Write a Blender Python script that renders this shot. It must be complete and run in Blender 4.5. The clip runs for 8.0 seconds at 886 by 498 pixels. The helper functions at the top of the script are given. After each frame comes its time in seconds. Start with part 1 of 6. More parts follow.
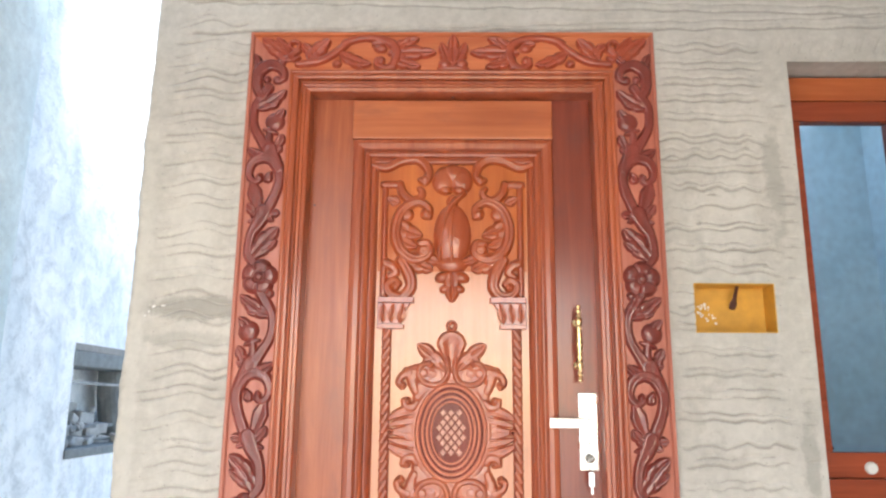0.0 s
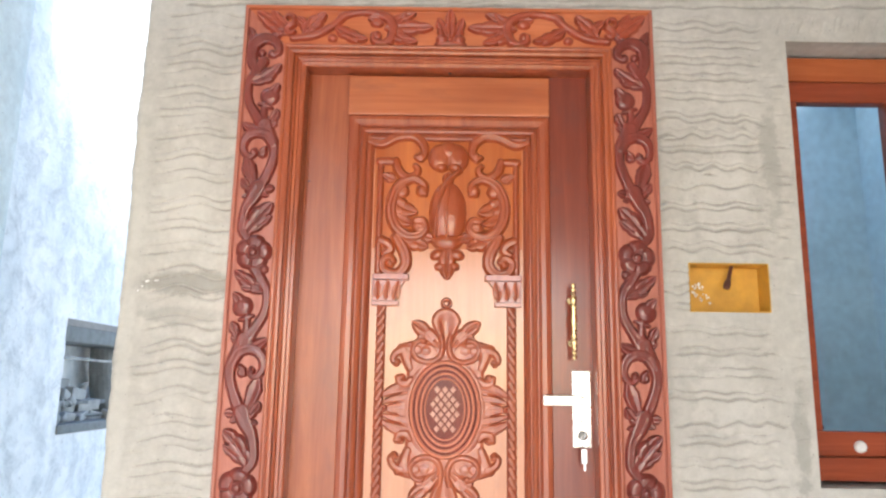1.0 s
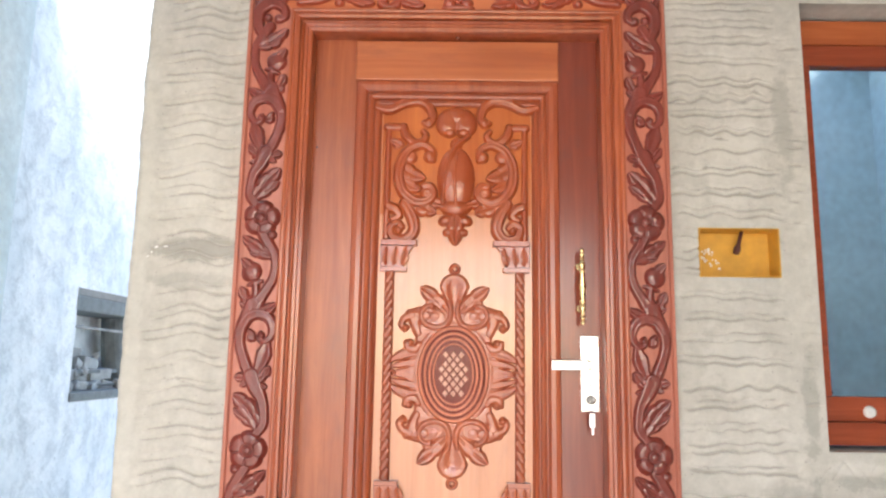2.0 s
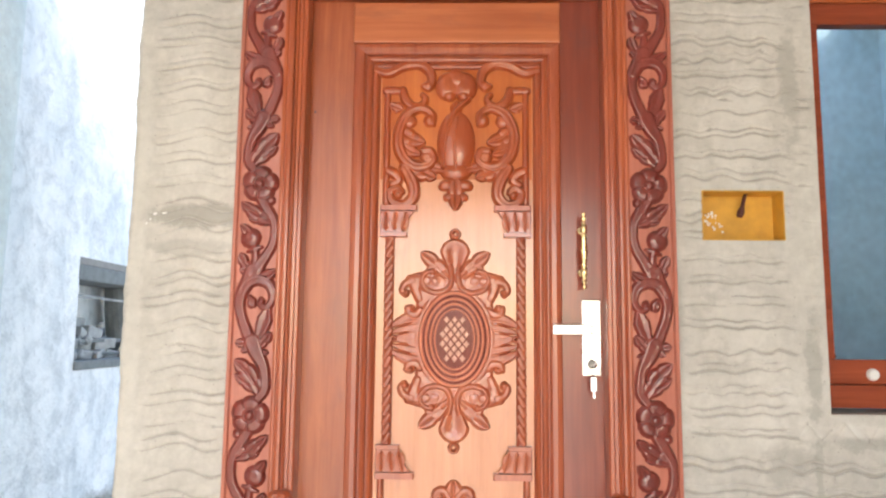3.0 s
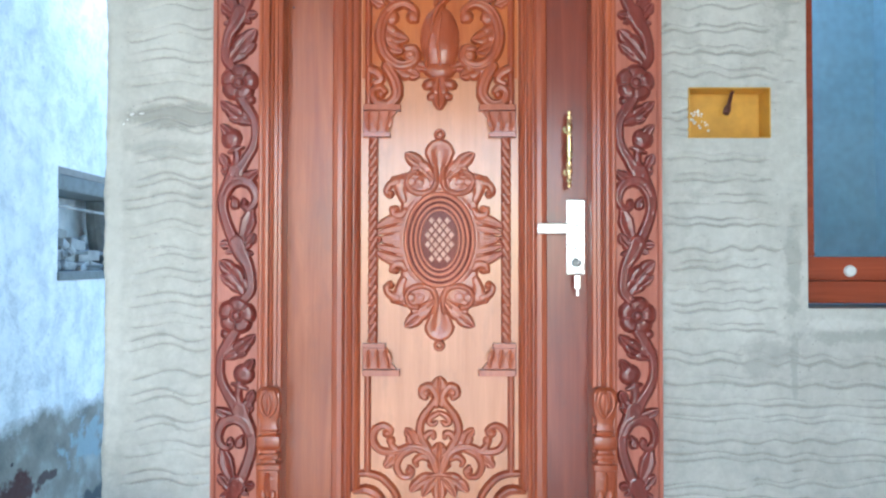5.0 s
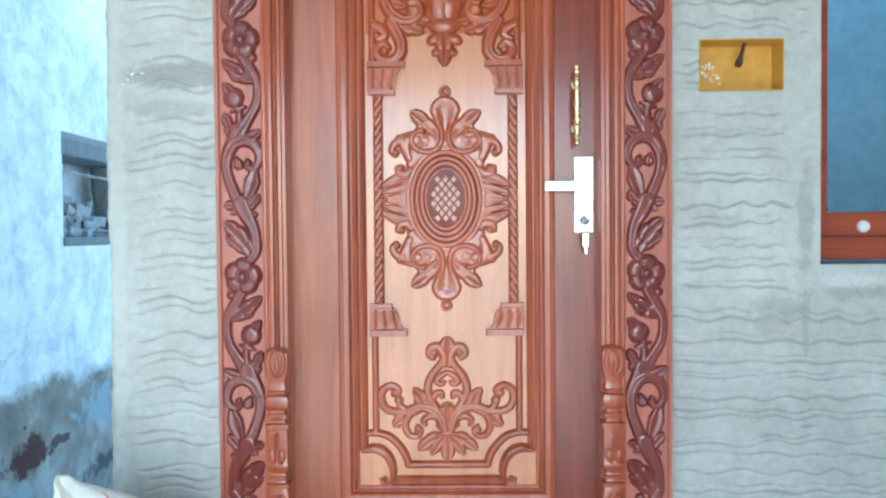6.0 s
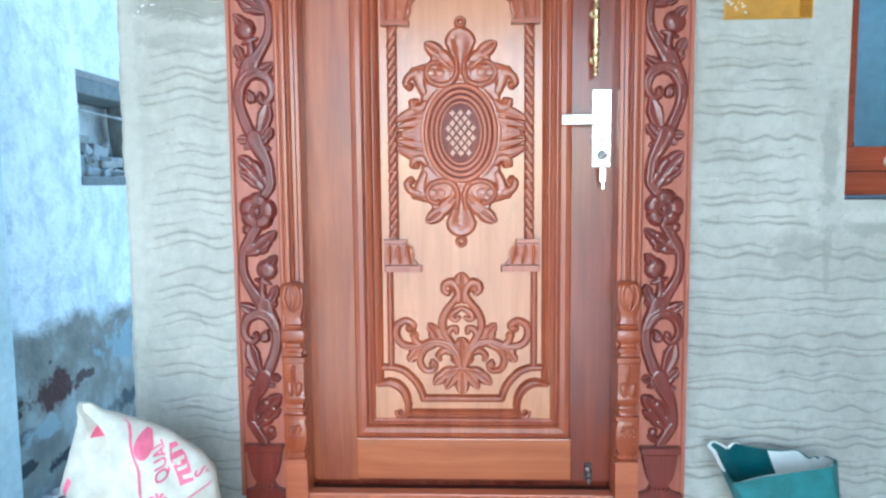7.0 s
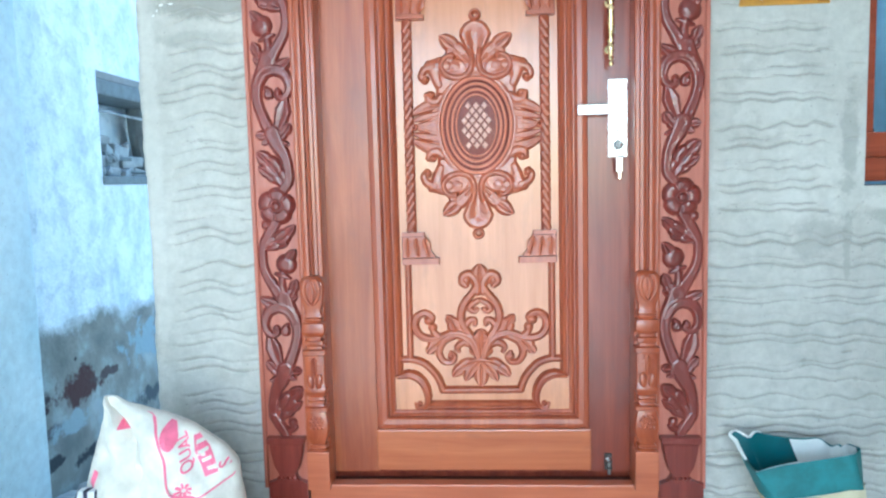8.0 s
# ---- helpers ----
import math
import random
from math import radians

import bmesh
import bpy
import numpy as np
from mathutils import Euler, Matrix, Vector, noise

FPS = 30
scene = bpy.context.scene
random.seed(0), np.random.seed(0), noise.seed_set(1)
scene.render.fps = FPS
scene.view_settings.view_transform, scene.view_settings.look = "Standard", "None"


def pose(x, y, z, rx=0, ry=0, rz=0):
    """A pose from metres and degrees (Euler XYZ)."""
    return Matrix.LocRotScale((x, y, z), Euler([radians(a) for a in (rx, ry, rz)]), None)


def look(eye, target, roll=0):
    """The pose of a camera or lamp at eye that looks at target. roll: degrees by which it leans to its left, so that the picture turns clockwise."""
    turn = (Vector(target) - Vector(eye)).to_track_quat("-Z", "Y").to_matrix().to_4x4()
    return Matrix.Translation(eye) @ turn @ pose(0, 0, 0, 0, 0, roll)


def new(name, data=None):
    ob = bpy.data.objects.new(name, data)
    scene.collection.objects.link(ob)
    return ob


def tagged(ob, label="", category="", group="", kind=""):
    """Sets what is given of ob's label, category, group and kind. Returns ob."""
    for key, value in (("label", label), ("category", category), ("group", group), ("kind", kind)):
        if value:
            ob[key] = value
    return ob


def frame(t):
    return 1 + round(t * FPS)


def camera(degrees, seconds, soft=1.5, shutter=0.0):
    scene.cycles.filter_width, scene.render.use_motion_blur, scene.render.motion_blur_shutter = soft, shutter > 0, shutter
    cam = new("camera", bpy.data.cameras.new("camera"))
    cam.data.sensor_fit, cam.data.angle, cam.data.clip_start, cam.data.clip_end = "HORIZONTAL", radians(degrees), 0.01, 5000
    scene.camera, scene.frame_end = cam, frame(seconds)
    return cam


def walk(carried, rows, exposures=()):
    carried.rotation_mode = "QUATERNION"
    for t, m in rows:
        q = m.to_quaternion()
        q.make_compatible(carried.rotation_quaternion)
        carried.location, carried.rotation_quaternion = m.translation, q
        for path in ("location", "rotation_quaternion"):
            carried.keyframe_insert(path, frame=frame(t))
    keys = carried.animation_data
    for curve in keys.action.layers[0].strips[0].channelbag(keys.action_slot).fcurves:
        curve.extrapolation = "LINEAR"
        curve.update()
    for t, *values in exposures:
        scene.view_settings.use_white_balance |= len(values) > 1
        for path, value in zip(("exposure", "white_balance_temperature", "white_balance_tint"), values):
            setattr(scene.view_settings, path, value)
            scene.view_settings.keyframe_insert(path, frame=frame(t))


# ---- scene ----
cam = camera(64.1, 8.0, soft=2.3)
PATH = [
    (0, (0.01, -1.894, 1.247), (-0.02, 0.061, 1.668), 0.5),
    (0.5, (0.001, -1.891, 1.243), (-0.004, 0.069, 1.638), 0.9),
    (1, (0.002, -1.885, 1.233), (-0.006, 0.08, 1.607), 0.9),
    (1.5, (0.0, -1.881, 1.213), (-0.018, 0.089, 1.559), 1.0),
    (3, (0.016, -1.858, 1.176), (-0.029, 0.127, 1.418), 0.6),
    (3.5, (0.021, -1.852, 1.17), (-0.016, 0.139, 1.353), 0.5),
    (4, (0.018, -1.85, 1.142), (-0.006, 0.145, 1.274), 0.5),
    (4.5, (0.017, -1.852, 1.119), (0.015, 0.146, 1.205), 0.1),
    (6, (0.021, -1.827, 1.078), (-0.004, 0.172, 1.03), -0.5),
    (6.5, (0.023, -1.823, 1.059), (-0.048, 0.173, 0.962), -0.5),
    (7, (0.033, -1.817, 1.037), (-0.048, 0.173, 0.851), -0.5),
    (7.5, (0.035, -1.819, 1.025), (-0.052, 0.167, 0.805), -1.5),
    (8, (0.03, -1.828, 1.022), (-0.097, 0.159, 0.832), -1.4),
]
LIGHT = [(0, 2.75, 6450, 14), (1.7, 2.75, 6500, 14), (3.0, 2.74, 6850, 15), (3.5, 2.68, 6500, 13), (4.5, 2.66, 5550, 6), (6.0, 2.69, 4900, -4), (8, 2.82, 4900, -4)]
walk(cam, [(t, look(eye, target, roll)) for t, eye, target, roll in PATH], LIGHT)

# ---------------------------------------------------------------- world and sun
SUN_EL, SUN_SIDE = 37.0, 12.0
world = bpy.data.worlds.new("world")
scene.world = world
world.use_nodes = True
wn = world.node_tree
sky = wn.nodes.new("ShaderNodeTexSky")
sky.sky_type = "NISHITA"
sky.sun_disc = False
sky.sun_elevation = radians(SUN_EL)
sky.sun_rotation = radians(180 - SUN_SIDE)
wn.links.new(sky.outputs[0], wn.nodes["Background"].inputs[0])
wn.nodes["Background"].inputs[1].default_value = 0.14

sun = new("sun", bpy.data.lights.new("sun", "SUN"))
sun.data.energy, sun.data.angle, sun.data.color = 4.0, radians(9.0), (1.0, 0.95, 0.88)
sun.matrix_world = look((0, 0, 0), (-math.sin(radians(SUN_SIDE)) * math.cos(radians(SUN_EL)),
                                    math.cos(radians(SUN_SIDE)) * math.cos(radians(SUN_EL)), -math.sin(radians(SUN_EL))))


# ---------------------------------------------------------------- materials
def material(name):
    m = bpy.data.materials.new(name)
    m.use_nodes = True
    n, l = m.node_tree.nodes, m.node_tree.links
    return m, n, l, n["Principled BSDF"]


def node(n, kind, **values):
    made = n.new(kind)
    for key, value in values.items():
        made.inputs[key].default_value = value
    return made


def coords(n, l, scale, kind="Object"):
    tc = n.new("ShaderNodeTexCoord")
    mp = n.new("ShaderNodeMapping")
    mp.inputs["Scale"].default_value = scale
    l.new(tc.outputs[kind], mp.inputs["Vector"])
    return mp.outputs[0]


def ramp(n, l, fac, stops):
    r = n.new("ShaderNodeValToRGB")
    r.color_ramp.elements[0].position, r.color_ramp.elements[0].color = stops[0][0], (*stops[0][1], 1)
    r.color_ramp.elements[1].position, r.color_ramp.elements[1].color = stops[-1][0], (*stops[-1][1], 1)
    for p, c in stops[1:-1]:
        r.color_ramp.elements.new(p).color = (*c, 1)
    l.new(fac, r.inputs[0])
    return r.outputs[0]


def mix(n, l, fac, a, b, blend="MIX"):
    x = n.new("ShaderNodeMix")
    x.data_type, x.blend_type = "RGBA", blend
    for at, v in ((0, fac), (6, a), (7, b)):
        if isinstance(v, (int, float)):
            x.inputs[at].default_value = v
        elif isinstance(v, tuple):
            x.inputs[at].default_value = (*v, 1)
        else:
            l.new(v, x.inputs[at])
    return x.outputs[2]


def wood(name, dark, light, along="z", rough=0.32, coat=0.35, spread=1.0, sheen=0.17, smudge=0.25, ior=1.5):
    """Varnished teak-like wood: long streaks, fine pores and a little blotching."""
    m, n, l, b = material(name)
    long_scale = (26, 26, 1.6) if along == "z" else (1.6, 26, 26)
    fine_scale = (240, 240, 7) if along == "z" else (7, 240, 240)
    streak = node(n, "ShaderNodeTexNoise", Scale=1.0, Detail=5.0, Roughness=0.6, Distortion=0.6)
    l.new(coords(n, l, long_scale), streak.inputs["Vector"])
    fine = node(n, "ShaderNodeTexNoise", Scale=1.0, Detail=3.0, Roughness=0.6)
    l.new(coords(n, l, fine_scale), fine.inputs["Vector"])
    blot = node(n, "ShaderNodeTexNoise", Scale=3.2, Detail=3.0)
    l.new(coords(n, l, (1, 1, 1)), blot.inputs["Vector"])
    mid = tuple((a + c) / 2 for a, c in zip(dark, light))
    col = ramp(n, l, streak.outputs[0], [(0.5 - 0.2 / spread, dark), (0.5, mid), (0.5 + 0.2 / spread, light)])
    col = mix(n, l, ramp(n, l, fine.outputs[0], [(0.3, (0.35,) * 3), (0.55, (0, 0, 0))]), col, dark)
    col = mix(n, l, 1.0, col, ramp(n, l, blot.outputs[0], [(0.2, (0.86, 0.84, 0.84)), (0.8, (1.08, 1.06, 1.04))]), "MULTIPLY")
    worn = node(n, "ShaderNodeTexNoise", Scale=1.0, Detail=4.0, Roughness=0.65)
    l.new(coords(n, l, (17, 17, 6) if along == "z" else (6, 17, 17)), worn.inputs["Vector"])
    col = mix(n, l, ramp(n, l, worn.outputs[0], [(0.52, (0, 0, 0)), (0.72, (smudge,) * 3)]), col, tuple(0.72 * v + 0.02 for v in dark))
    l.new(col, b.inputs["Base Color"])
    l.new(ramp(n, l, blot.outputs[0], [(0.3, (rough * 0.9,) * 3), (0.7, (rough * 1.15,) * 3)]), b.inputs["Roughness"])
    b.inputs["Specular IOR Level"].default_value = 0.25
    b.inputs["Coat Weight"].default_value, b.inputs["Coat Roughness"].default_value = coat, sheen
    b.inputs["Coat IOR"].default_value = ior
    bump = node(n, "ShaderNodeBump", Strength=0.12, Distance=0.002)
    l.new(fine.outputs[0], bump.inputs["Height"])
    l.new(bump.outputs[0], b.inputs["Normal"])
    return m


def spot(n, l, at, ragged_by, centre, scale, rag, much):
    """A ragged-edged patch round a place: much inside it, 0 outside."""
    away = n.new("ShaderNodeVectorMath")
    away.operation = "SUBTRACT"
    l.new(at, away.inputs[0])
    away.inputs[1].default_value = centre
    fitted = n.new("ShaderNodeVectorMath")
    fitted.operation = "MULTIPLY"
    l.new(away.outputs[0], fitted.inputs[0])
    fitted.inputs[1].default_value = scale
    far = n.new("ShaderNodeVectorMath")
    far.operation = "LENGTH"
    l.new(fitted.outputs[0], far.inputs[0])
    ragged = n.new("ShaderNodeMath")
    ragged.operation = "MULTIPLY_ADD"
    l.new(ragged_by.outputs[0], ragged.inputs[0])
    ragged.inputs[1].default_value = rag
    l.new(far.outputs["Value"], ragged.inputs[2])
    inner = n.new("ShaderNodeMath")
    inner.operation = "SUBTRACT"
    l.new(ragged.outputs[0], inner.inputs[0])
    inner.inputs[1].default_value = rag * 0.5
    return ramp(n, l, inner.outputs[0], [(0.6, (much,) * 3), (1.0, (0, 0, 0))])


def plaster(name, dark, light, scale=1.0, rough=0.9, speck=(0.1, 0.09, 0.08), bump_at=0.35, stains=()):
    """Cement plaster: broad trowel blotches, smaller mottling, grit and pits."""
    m, n, l, b = material(name)
    big = node(n, "ShaderNodeTexNoise", Scale=2.6 * scale, Detail=6.0, Roughness=0.62)
    small = node(n, "ShaderNodeTexNoise", Scale=34 * scale, Detail=5.0, Roughness=0.65)
    grit = node(n, "ShaderNodeTexNoise", Scale=320.0, Detail=2.0)
    pits = node(n, "ShaderNodeTexVoronoi", Scale=38 * scale)
    at = coords(n, l, (1, 1, 1))
    rag = node(n, "ShaderNodeTexNoise", Scale=13.0, Detail=6.0, Roughness=0.7)
    for t in (big, small, grit, pits, rag):
        l.new(at, t.inputs["Vector"])
    col = ramp(n, l, big.outputs[0], [(0.3, dark), (0.66, light)])
    col = mix(n, l, 1.0, col, ramp(n, l, small.outputs[0], [(0.3, (0.86, 0.86, 0.86)), (0.7, (1.08, 1.08, 1.08))]), "MULTIPLY")
    col = mix(n, l, ramp(n, l, pits.outputs["Distance"], [(0.03, (0.6,) * 3), (0.09, (0, 0, 0))]), col, speck)
    for x, z, rx, rz, tint, much in stains:
        col = mix(n, l, spot(n, l, at, rag, (x, 0, z), (1 / rx, 0, 1 / rz), 3.0, much), col, tint)
    l.new(col, b.inputs["Base Color"])
    b.inputs["Roughness"].default_value = rough
    b.inputs["Specular IOR Level"].default_value = 0.25
    total = n.new("ShaderNodeMath")
    total.operation = "ADD"
    l.new(small.outputs[0], total.inputs[0])
    l.new(grit.outputs[0], total.inputs[1])
    bump = node(n, "ShaderNodeBump", Strength=bump_at, Distance=0.004)
    l.new(total.outputs[0], bump.inputs["Height"])
    l.new(bump.outputs[0], b.inputs["Normal"])
    return m


def limewash(name):
    """Old blue-white limewash, mould speckle above, a damp bare band near the ground with brick showing through."""
    m, n, l, b = material(name)
    at = coords(n, l, (1, 1, 1))
    big = node(n, "ShaderNodeTexNoise", Scale=4.0, Detail=8.0, Roughness=0.7)
    run = node(n, "ShaderNodeTexNoise", Scale=1.0, Detail=6.0, Roughness=0.65)
    small = node(n, "ShaderNodeTexNoise", Scale=45.0, Detail=5.0, Roughness=0.7)
    patch = node(n, "ShaderNodeTexNoise", Scale=5.5, Detail=6.0, Roughness=0.6)
    patch2 = node(n, "ShaderNodeTexNoise", Scale=16.0, Detail=4.0, Roughness=0.6)
    for t in (big, small, patch, patch2):
        l.new(at, t.inputs["Vector"])
    l.new(coords(n, l, (7, 7, 4)), run.inputs["Vector"])
    col = ramp(n, l, run.outputs[0], [(0.28, (0.58, 0.65, 0.67)), (0.44, (0.78, 0.83, 0.84)), (0.60, (0.90, 0.93, 0.93))])
    cloud = node(n, "ShaderNodeTexNoise", Scale=9.0, Detail=12.0, Roughness=0.78, Distortion=0.4)
    l.new(at, cloud.inputs["Vector"])
    col = mix(n, l, ramp(n, l, cloud.outputs[0], [(0.47, (0, 0, 0)), (0.66, (0.75,) * 3)]), col, (0.46, 0.51, 0.52))
    col = mix(n, l, ramp(n, l, small.outputs[0], [(0.60, (0, 0, 0)), (0.70, (0.4,) * 3)]), col, (0.25, 0.28, 0.28))
    sep = n.new("ShaderNodeSeparateXYZ")
    l.new(at, sep.inputs[0])
    lift = n.new("ShaderNodeMath")
    lift.operation = "MULTIPLY_ADD"
    l.new(big.outputs[0], lift.inputs[0])
    lift.inputs[1].default_value = -0.30
    l.new(sep.outputs["Z"], lift.inputs[2])
    damp = ramp(n, l, lift.outputs[0], [(0.405, (1, 1, 1)), (0.465, (0, 0, 0))])
    bare = ramp(n, l, patch.outputs[0], [(0.35, (0.20, 0.20, 0.178)), (0.52, (0.285, 0.278, 0.24)), (0.66, (0.43, 0.455, 0.43))])
    col = mix(n, l, damp, col, bare)
    # brick laid bare where the coat fell off, black mould marks below
    for cy, cz, ry, rz, tint in ((0.38, 0.37, 0.14, 0.060, (0.085, 0.04, 0.036)), (0.55, 0.375, 0.09, 0.020, (0.10, 0.075, 0.07)), (0.185, 0.395, 0.045, 0.026, (0.07, 0.05, 0.05)),
                                 (0.188, 0.346, 0.03, 0.020, (0.07, 0.05, 0.05)), (0.24, 0.275, 0.08, 0.022, (0.13, 0.12, 0.115)), (0.22, 0.175, 0.07, 0.020, (0.05, 0.05, 0.055)),
                                 (0.43, 0.135, 0.10, 0.022, (0.05, 0.05, 0.055)), (0.86, 0.20, 0.13, 0.040, (0.09, 0.10, 0.105)), (0.372, 0.47, 0.012, 0.010, (0.06, 0.06, 0.06)),
                                 (0.85, 0.43, 0.17, 0.080, (0.33, 0.41, 0.44)), (0.34, 0.27, 0.12, 0.035, (0.36, 0.42, 0.43))):
        col = mix(n, l, spot(n, l, at, patch2, (-1.33, cy, cz), (0, 1 / ry, 1 / rz), 3.4, 0.95), col, tint)
    l.new(col, b.inputs["Base Color"])
    b.inputs["Roughness"].default_value = 0.92
    b.inputs["Specular IOR Level"].default_value = 0.2
    total = n.new("ShaderNodeMath")
    total.operation = "ADD"
    l.new(small.outputs[0], total.inputs[0])
    l.new(big.outputs[0], total.inputs[1])
    bump = node(n, "ShaderNodeBump", Strength=0.5, Distance=0.012)
    l.new(total.outputs[0], bump.inputs["Height"])
    l.new(bump.outputs[0], b.inputs["Normal"])
    return m


def plain(name, colour, rough=0.5, metal=0.0, vary=0.12, scale=30.0, bump_at=0.1):
    m, n, l, b = material(name)
    t = node(n, "ShaderNodeTexNoise", Scale=scale, Detail=5.0, Roughness=0.6)
    l.new(coords(n, l, (1, 1, 1)), t.inputs["Vector"])
    lo, hi = (tuple(min(1.0, c * f) for c in colour) for f in (1 - vary, 1 + vary))
    l.new(ramp(n, l, t.outputs[0], [(0.3, lo), (0.7, hi)]), b.inputs["Base Color"])
    l.new(ramp(n, l, t.outputs[0], [(0.3, (rough * 0.85,) * 3), (0.7, (min(1, rough * 1.15),) * 3)]), b.inputs["Roughness"])
    b.inputs["Metallic"].default_value = metal
    bump = node(n, "ShaderNodeBump", Strength=bump_at, Distance=0.003)
    l.new(t.outputs[0], bump.inputs["Height"])
    l.new(bump.outputs[0], b.inputs["Normal"])
    return m


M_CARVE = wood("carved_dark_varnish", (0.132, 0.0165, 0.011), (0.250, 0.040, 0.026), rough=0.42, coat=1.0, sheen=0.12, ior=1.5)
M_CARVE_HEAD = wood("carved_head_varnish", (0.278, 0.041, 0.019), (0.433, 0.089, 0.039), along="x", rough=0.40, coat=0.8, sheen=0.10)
M_GROUND = wood("casing_ground_wood", (0.37, 0.100, 0.062), (0.53, 0.180, 0.118), rough=0.40, coat=0.95, sheen=0.22, ior=1.5)
M_GROUND_HEAD = wood("head_ground_wood", (0.474, 0.118, 0.043), (0.659, 0.214, 0.091), along="x", rough=0.40, coat=0.4, sheen=0.22)
M_SILL = wood("threshold_wood", (0.391, 0.096, 0.039), (0.567, 0.168, 0.074), along="x", rough=0.40, coat=0.6, sheen=0.25)
M_MOULD = wood("moulding_wood", (0.265, 0.045, 0.016), (0.455, 0.112, 0.040), rough=0.34, coat=0.7, sheen=0.18, ior=1.5)
# Right stile darker, left lighter: the stronger light from the left is in these colours.
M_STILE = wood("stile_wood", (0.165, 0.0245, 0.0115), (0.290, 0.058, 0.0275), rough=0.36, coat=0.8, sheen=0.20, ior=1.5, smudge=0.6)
M_STILE_LIT = wood("lit_stile_wood", (0.270, 0.055, 0.019), (0.460, 0.135, 0.049), rough=0.36, coat=0.65, sheen=0.20, ior=1.5, smudge=0.5)
M_BOARD = wood("light_board_wood", (0.391, 0.098, 0.030), (0.556, 0.173, 0.063), along="x", rough=0.38, coat=0.75, ior=1.5, smudge=0.5)
M_UPPER = wood("upper_panel_wood", (0.412, 0.091, 0.015), (0.567, 0.162, 0.035), rough=0.38, coat=0.6)
M_FIELD = wood("panel_field_wood", (0.53, 0.203, 0.086), (0.70, 0.305, 0.152), rough=0.36, coat=1.0, spread=0.9, smudge=0.6)
M_LATTICE = wood("lattice_wood", (0.494, 0.218, 0.158), (0.639, 0.328, 0.251), rough=0.36, coat=0.5)
M_RELIEF = wood("panel_relief_wood", (0.335, 0.067, 0.027), (0.50, 0.138, 0.059), rough=0.36, coat=0.9, sheen=0.11)
M_OVAL = wood("oval_ground_wood", (0.129, 0.019, 0.012), (0.227, 0.044, 0.026), rough=0.42, coat=0.12)
# Pale wood for the oval rings: the highlight on their crests is painted in.
M_RING_HIGHLIGHT = wood("ring_highlight_wood", (0.680, 0.246, 0.153), (0.824, 0.364, 0.251), rough=0.32, coat=0.5)
M_RELIEF_UP = wood("upper_relief_wood", (0.299, 0.049, 0.013), (0.443, 0.100, 0.030), rough=0.30, coat=0.8, sheen=0.12)
M_WINWOOD = wood("window_wood", (0.237, 0.042, 0.017), (0.402, 0.089, 0.037), along="x", rough=0.40, coat=0.2)

DAMP, PALE = (0.29, 0.28, 0.25), (0.66, 0.64, 0.59)
M_WALL = plaster("grey_cement_plaster", (0.43, 0.415, 0.375), (0.60, 0.58, 0.53), stains=(
    (-0.68, 1.485, 0.15, 0.036, DAMP, 0.65), (-0.70, 1.40, 0.14, 0.03, DAMP, 0.35), (0.928, 1.10, 0.026, 0.16, DAMP, 0.5), (0.90, 1.85, 0.03, 0.22, DAMP, 0.45),
    (1.20, 0.915, 0.32, 0.022, DAMP, 0.5), (0.85, 0.86, 0.07, 0.06, DAMP, 0.4), (0.93, 0.83, 0.012, 0.10, DAMP, 0.45), (0.80, 0.95, 0.05, 0.05, PALE, 0.5),
    (1.05, 0.945, 0.12, 0.02, PALE, 0.5), (0.76, 1.75, 0.10, 0.14, PALE, 0.4), (0.74, 1.22, 0.11, 0.10, PALE, 0.4), (-0.72, 1.75, 0.08, 0.2, PALE, 0.35), (-0.845, 1.2, 0.025, 0.9, PALE, 0.3)))
# Darker plaster for the keying grooves: their shade is put into the colour.
M_SCORE_SHADE = plaster("shaded_groove_plaster", (0.36, 0.345, 0.31), (0.46, 0.44, 0.40))
M_CEMENT = plaster("rough_cement", (0.24, 0.24, 0.225), (0.36, 0.355, 0.335))
M_FLOOR = plaster("floor_cement", (0.50, 0.49, 0.465), (0.64, 0.625, 0.595), scale=1.5)
M_SOIL = plaster("sandy_soil", (0.46, 0.42, 0.36), (0.62, 0.57, 0.50), scale=2.0, bump_at=0.8)
M_CEIL = plaster("unseen_slab_grey", (0.38, 0.375, 0.36), (0.50, 0.49, 0.47))
M_LIME = limewash("old_limewash")
M_BLUE = plaster("blue_room_paint", (0.52, 0.66, 0.69), (0.66, 0.78, 0.80), scale=0.7, bump_at=0.1)
M_STEEL = plain("satin_nickel", (0.86, 0.85, 0.82), 0.28, 1.0, vary=0.04)
M_BRASS = plain("polished_brass", (0.90, 0.70, 0.36), 0.26, 1.0, vary=0.08)
M_CHROME = plain("chrome", (0.8, 0.8, 0.8), 0.12, 1.0, vary=0.05)
M_YELLOW = plain("yellow_box_paint", (0.62, 0.33, 0.045), 0.55, vary=0.12)
M_WHITE = plain("white_plastic", (0.8, 0.8, 0.78), 0.4, vary=0.04)
# Near-black colour holds grime and also the shade of the gap under the door.
M_REBATE = plain("grimy_shaded_rebate_wood", (0.085, 0.030, 0.020), 0.85, vary=0.3)
M_IRON = plain("dark_iron", (0.06, 0.055, 0.05), 0.45, 0.6)
M_BLACK = plain("dark_cable", (0.10, 0.035, 0.03), 0.5)


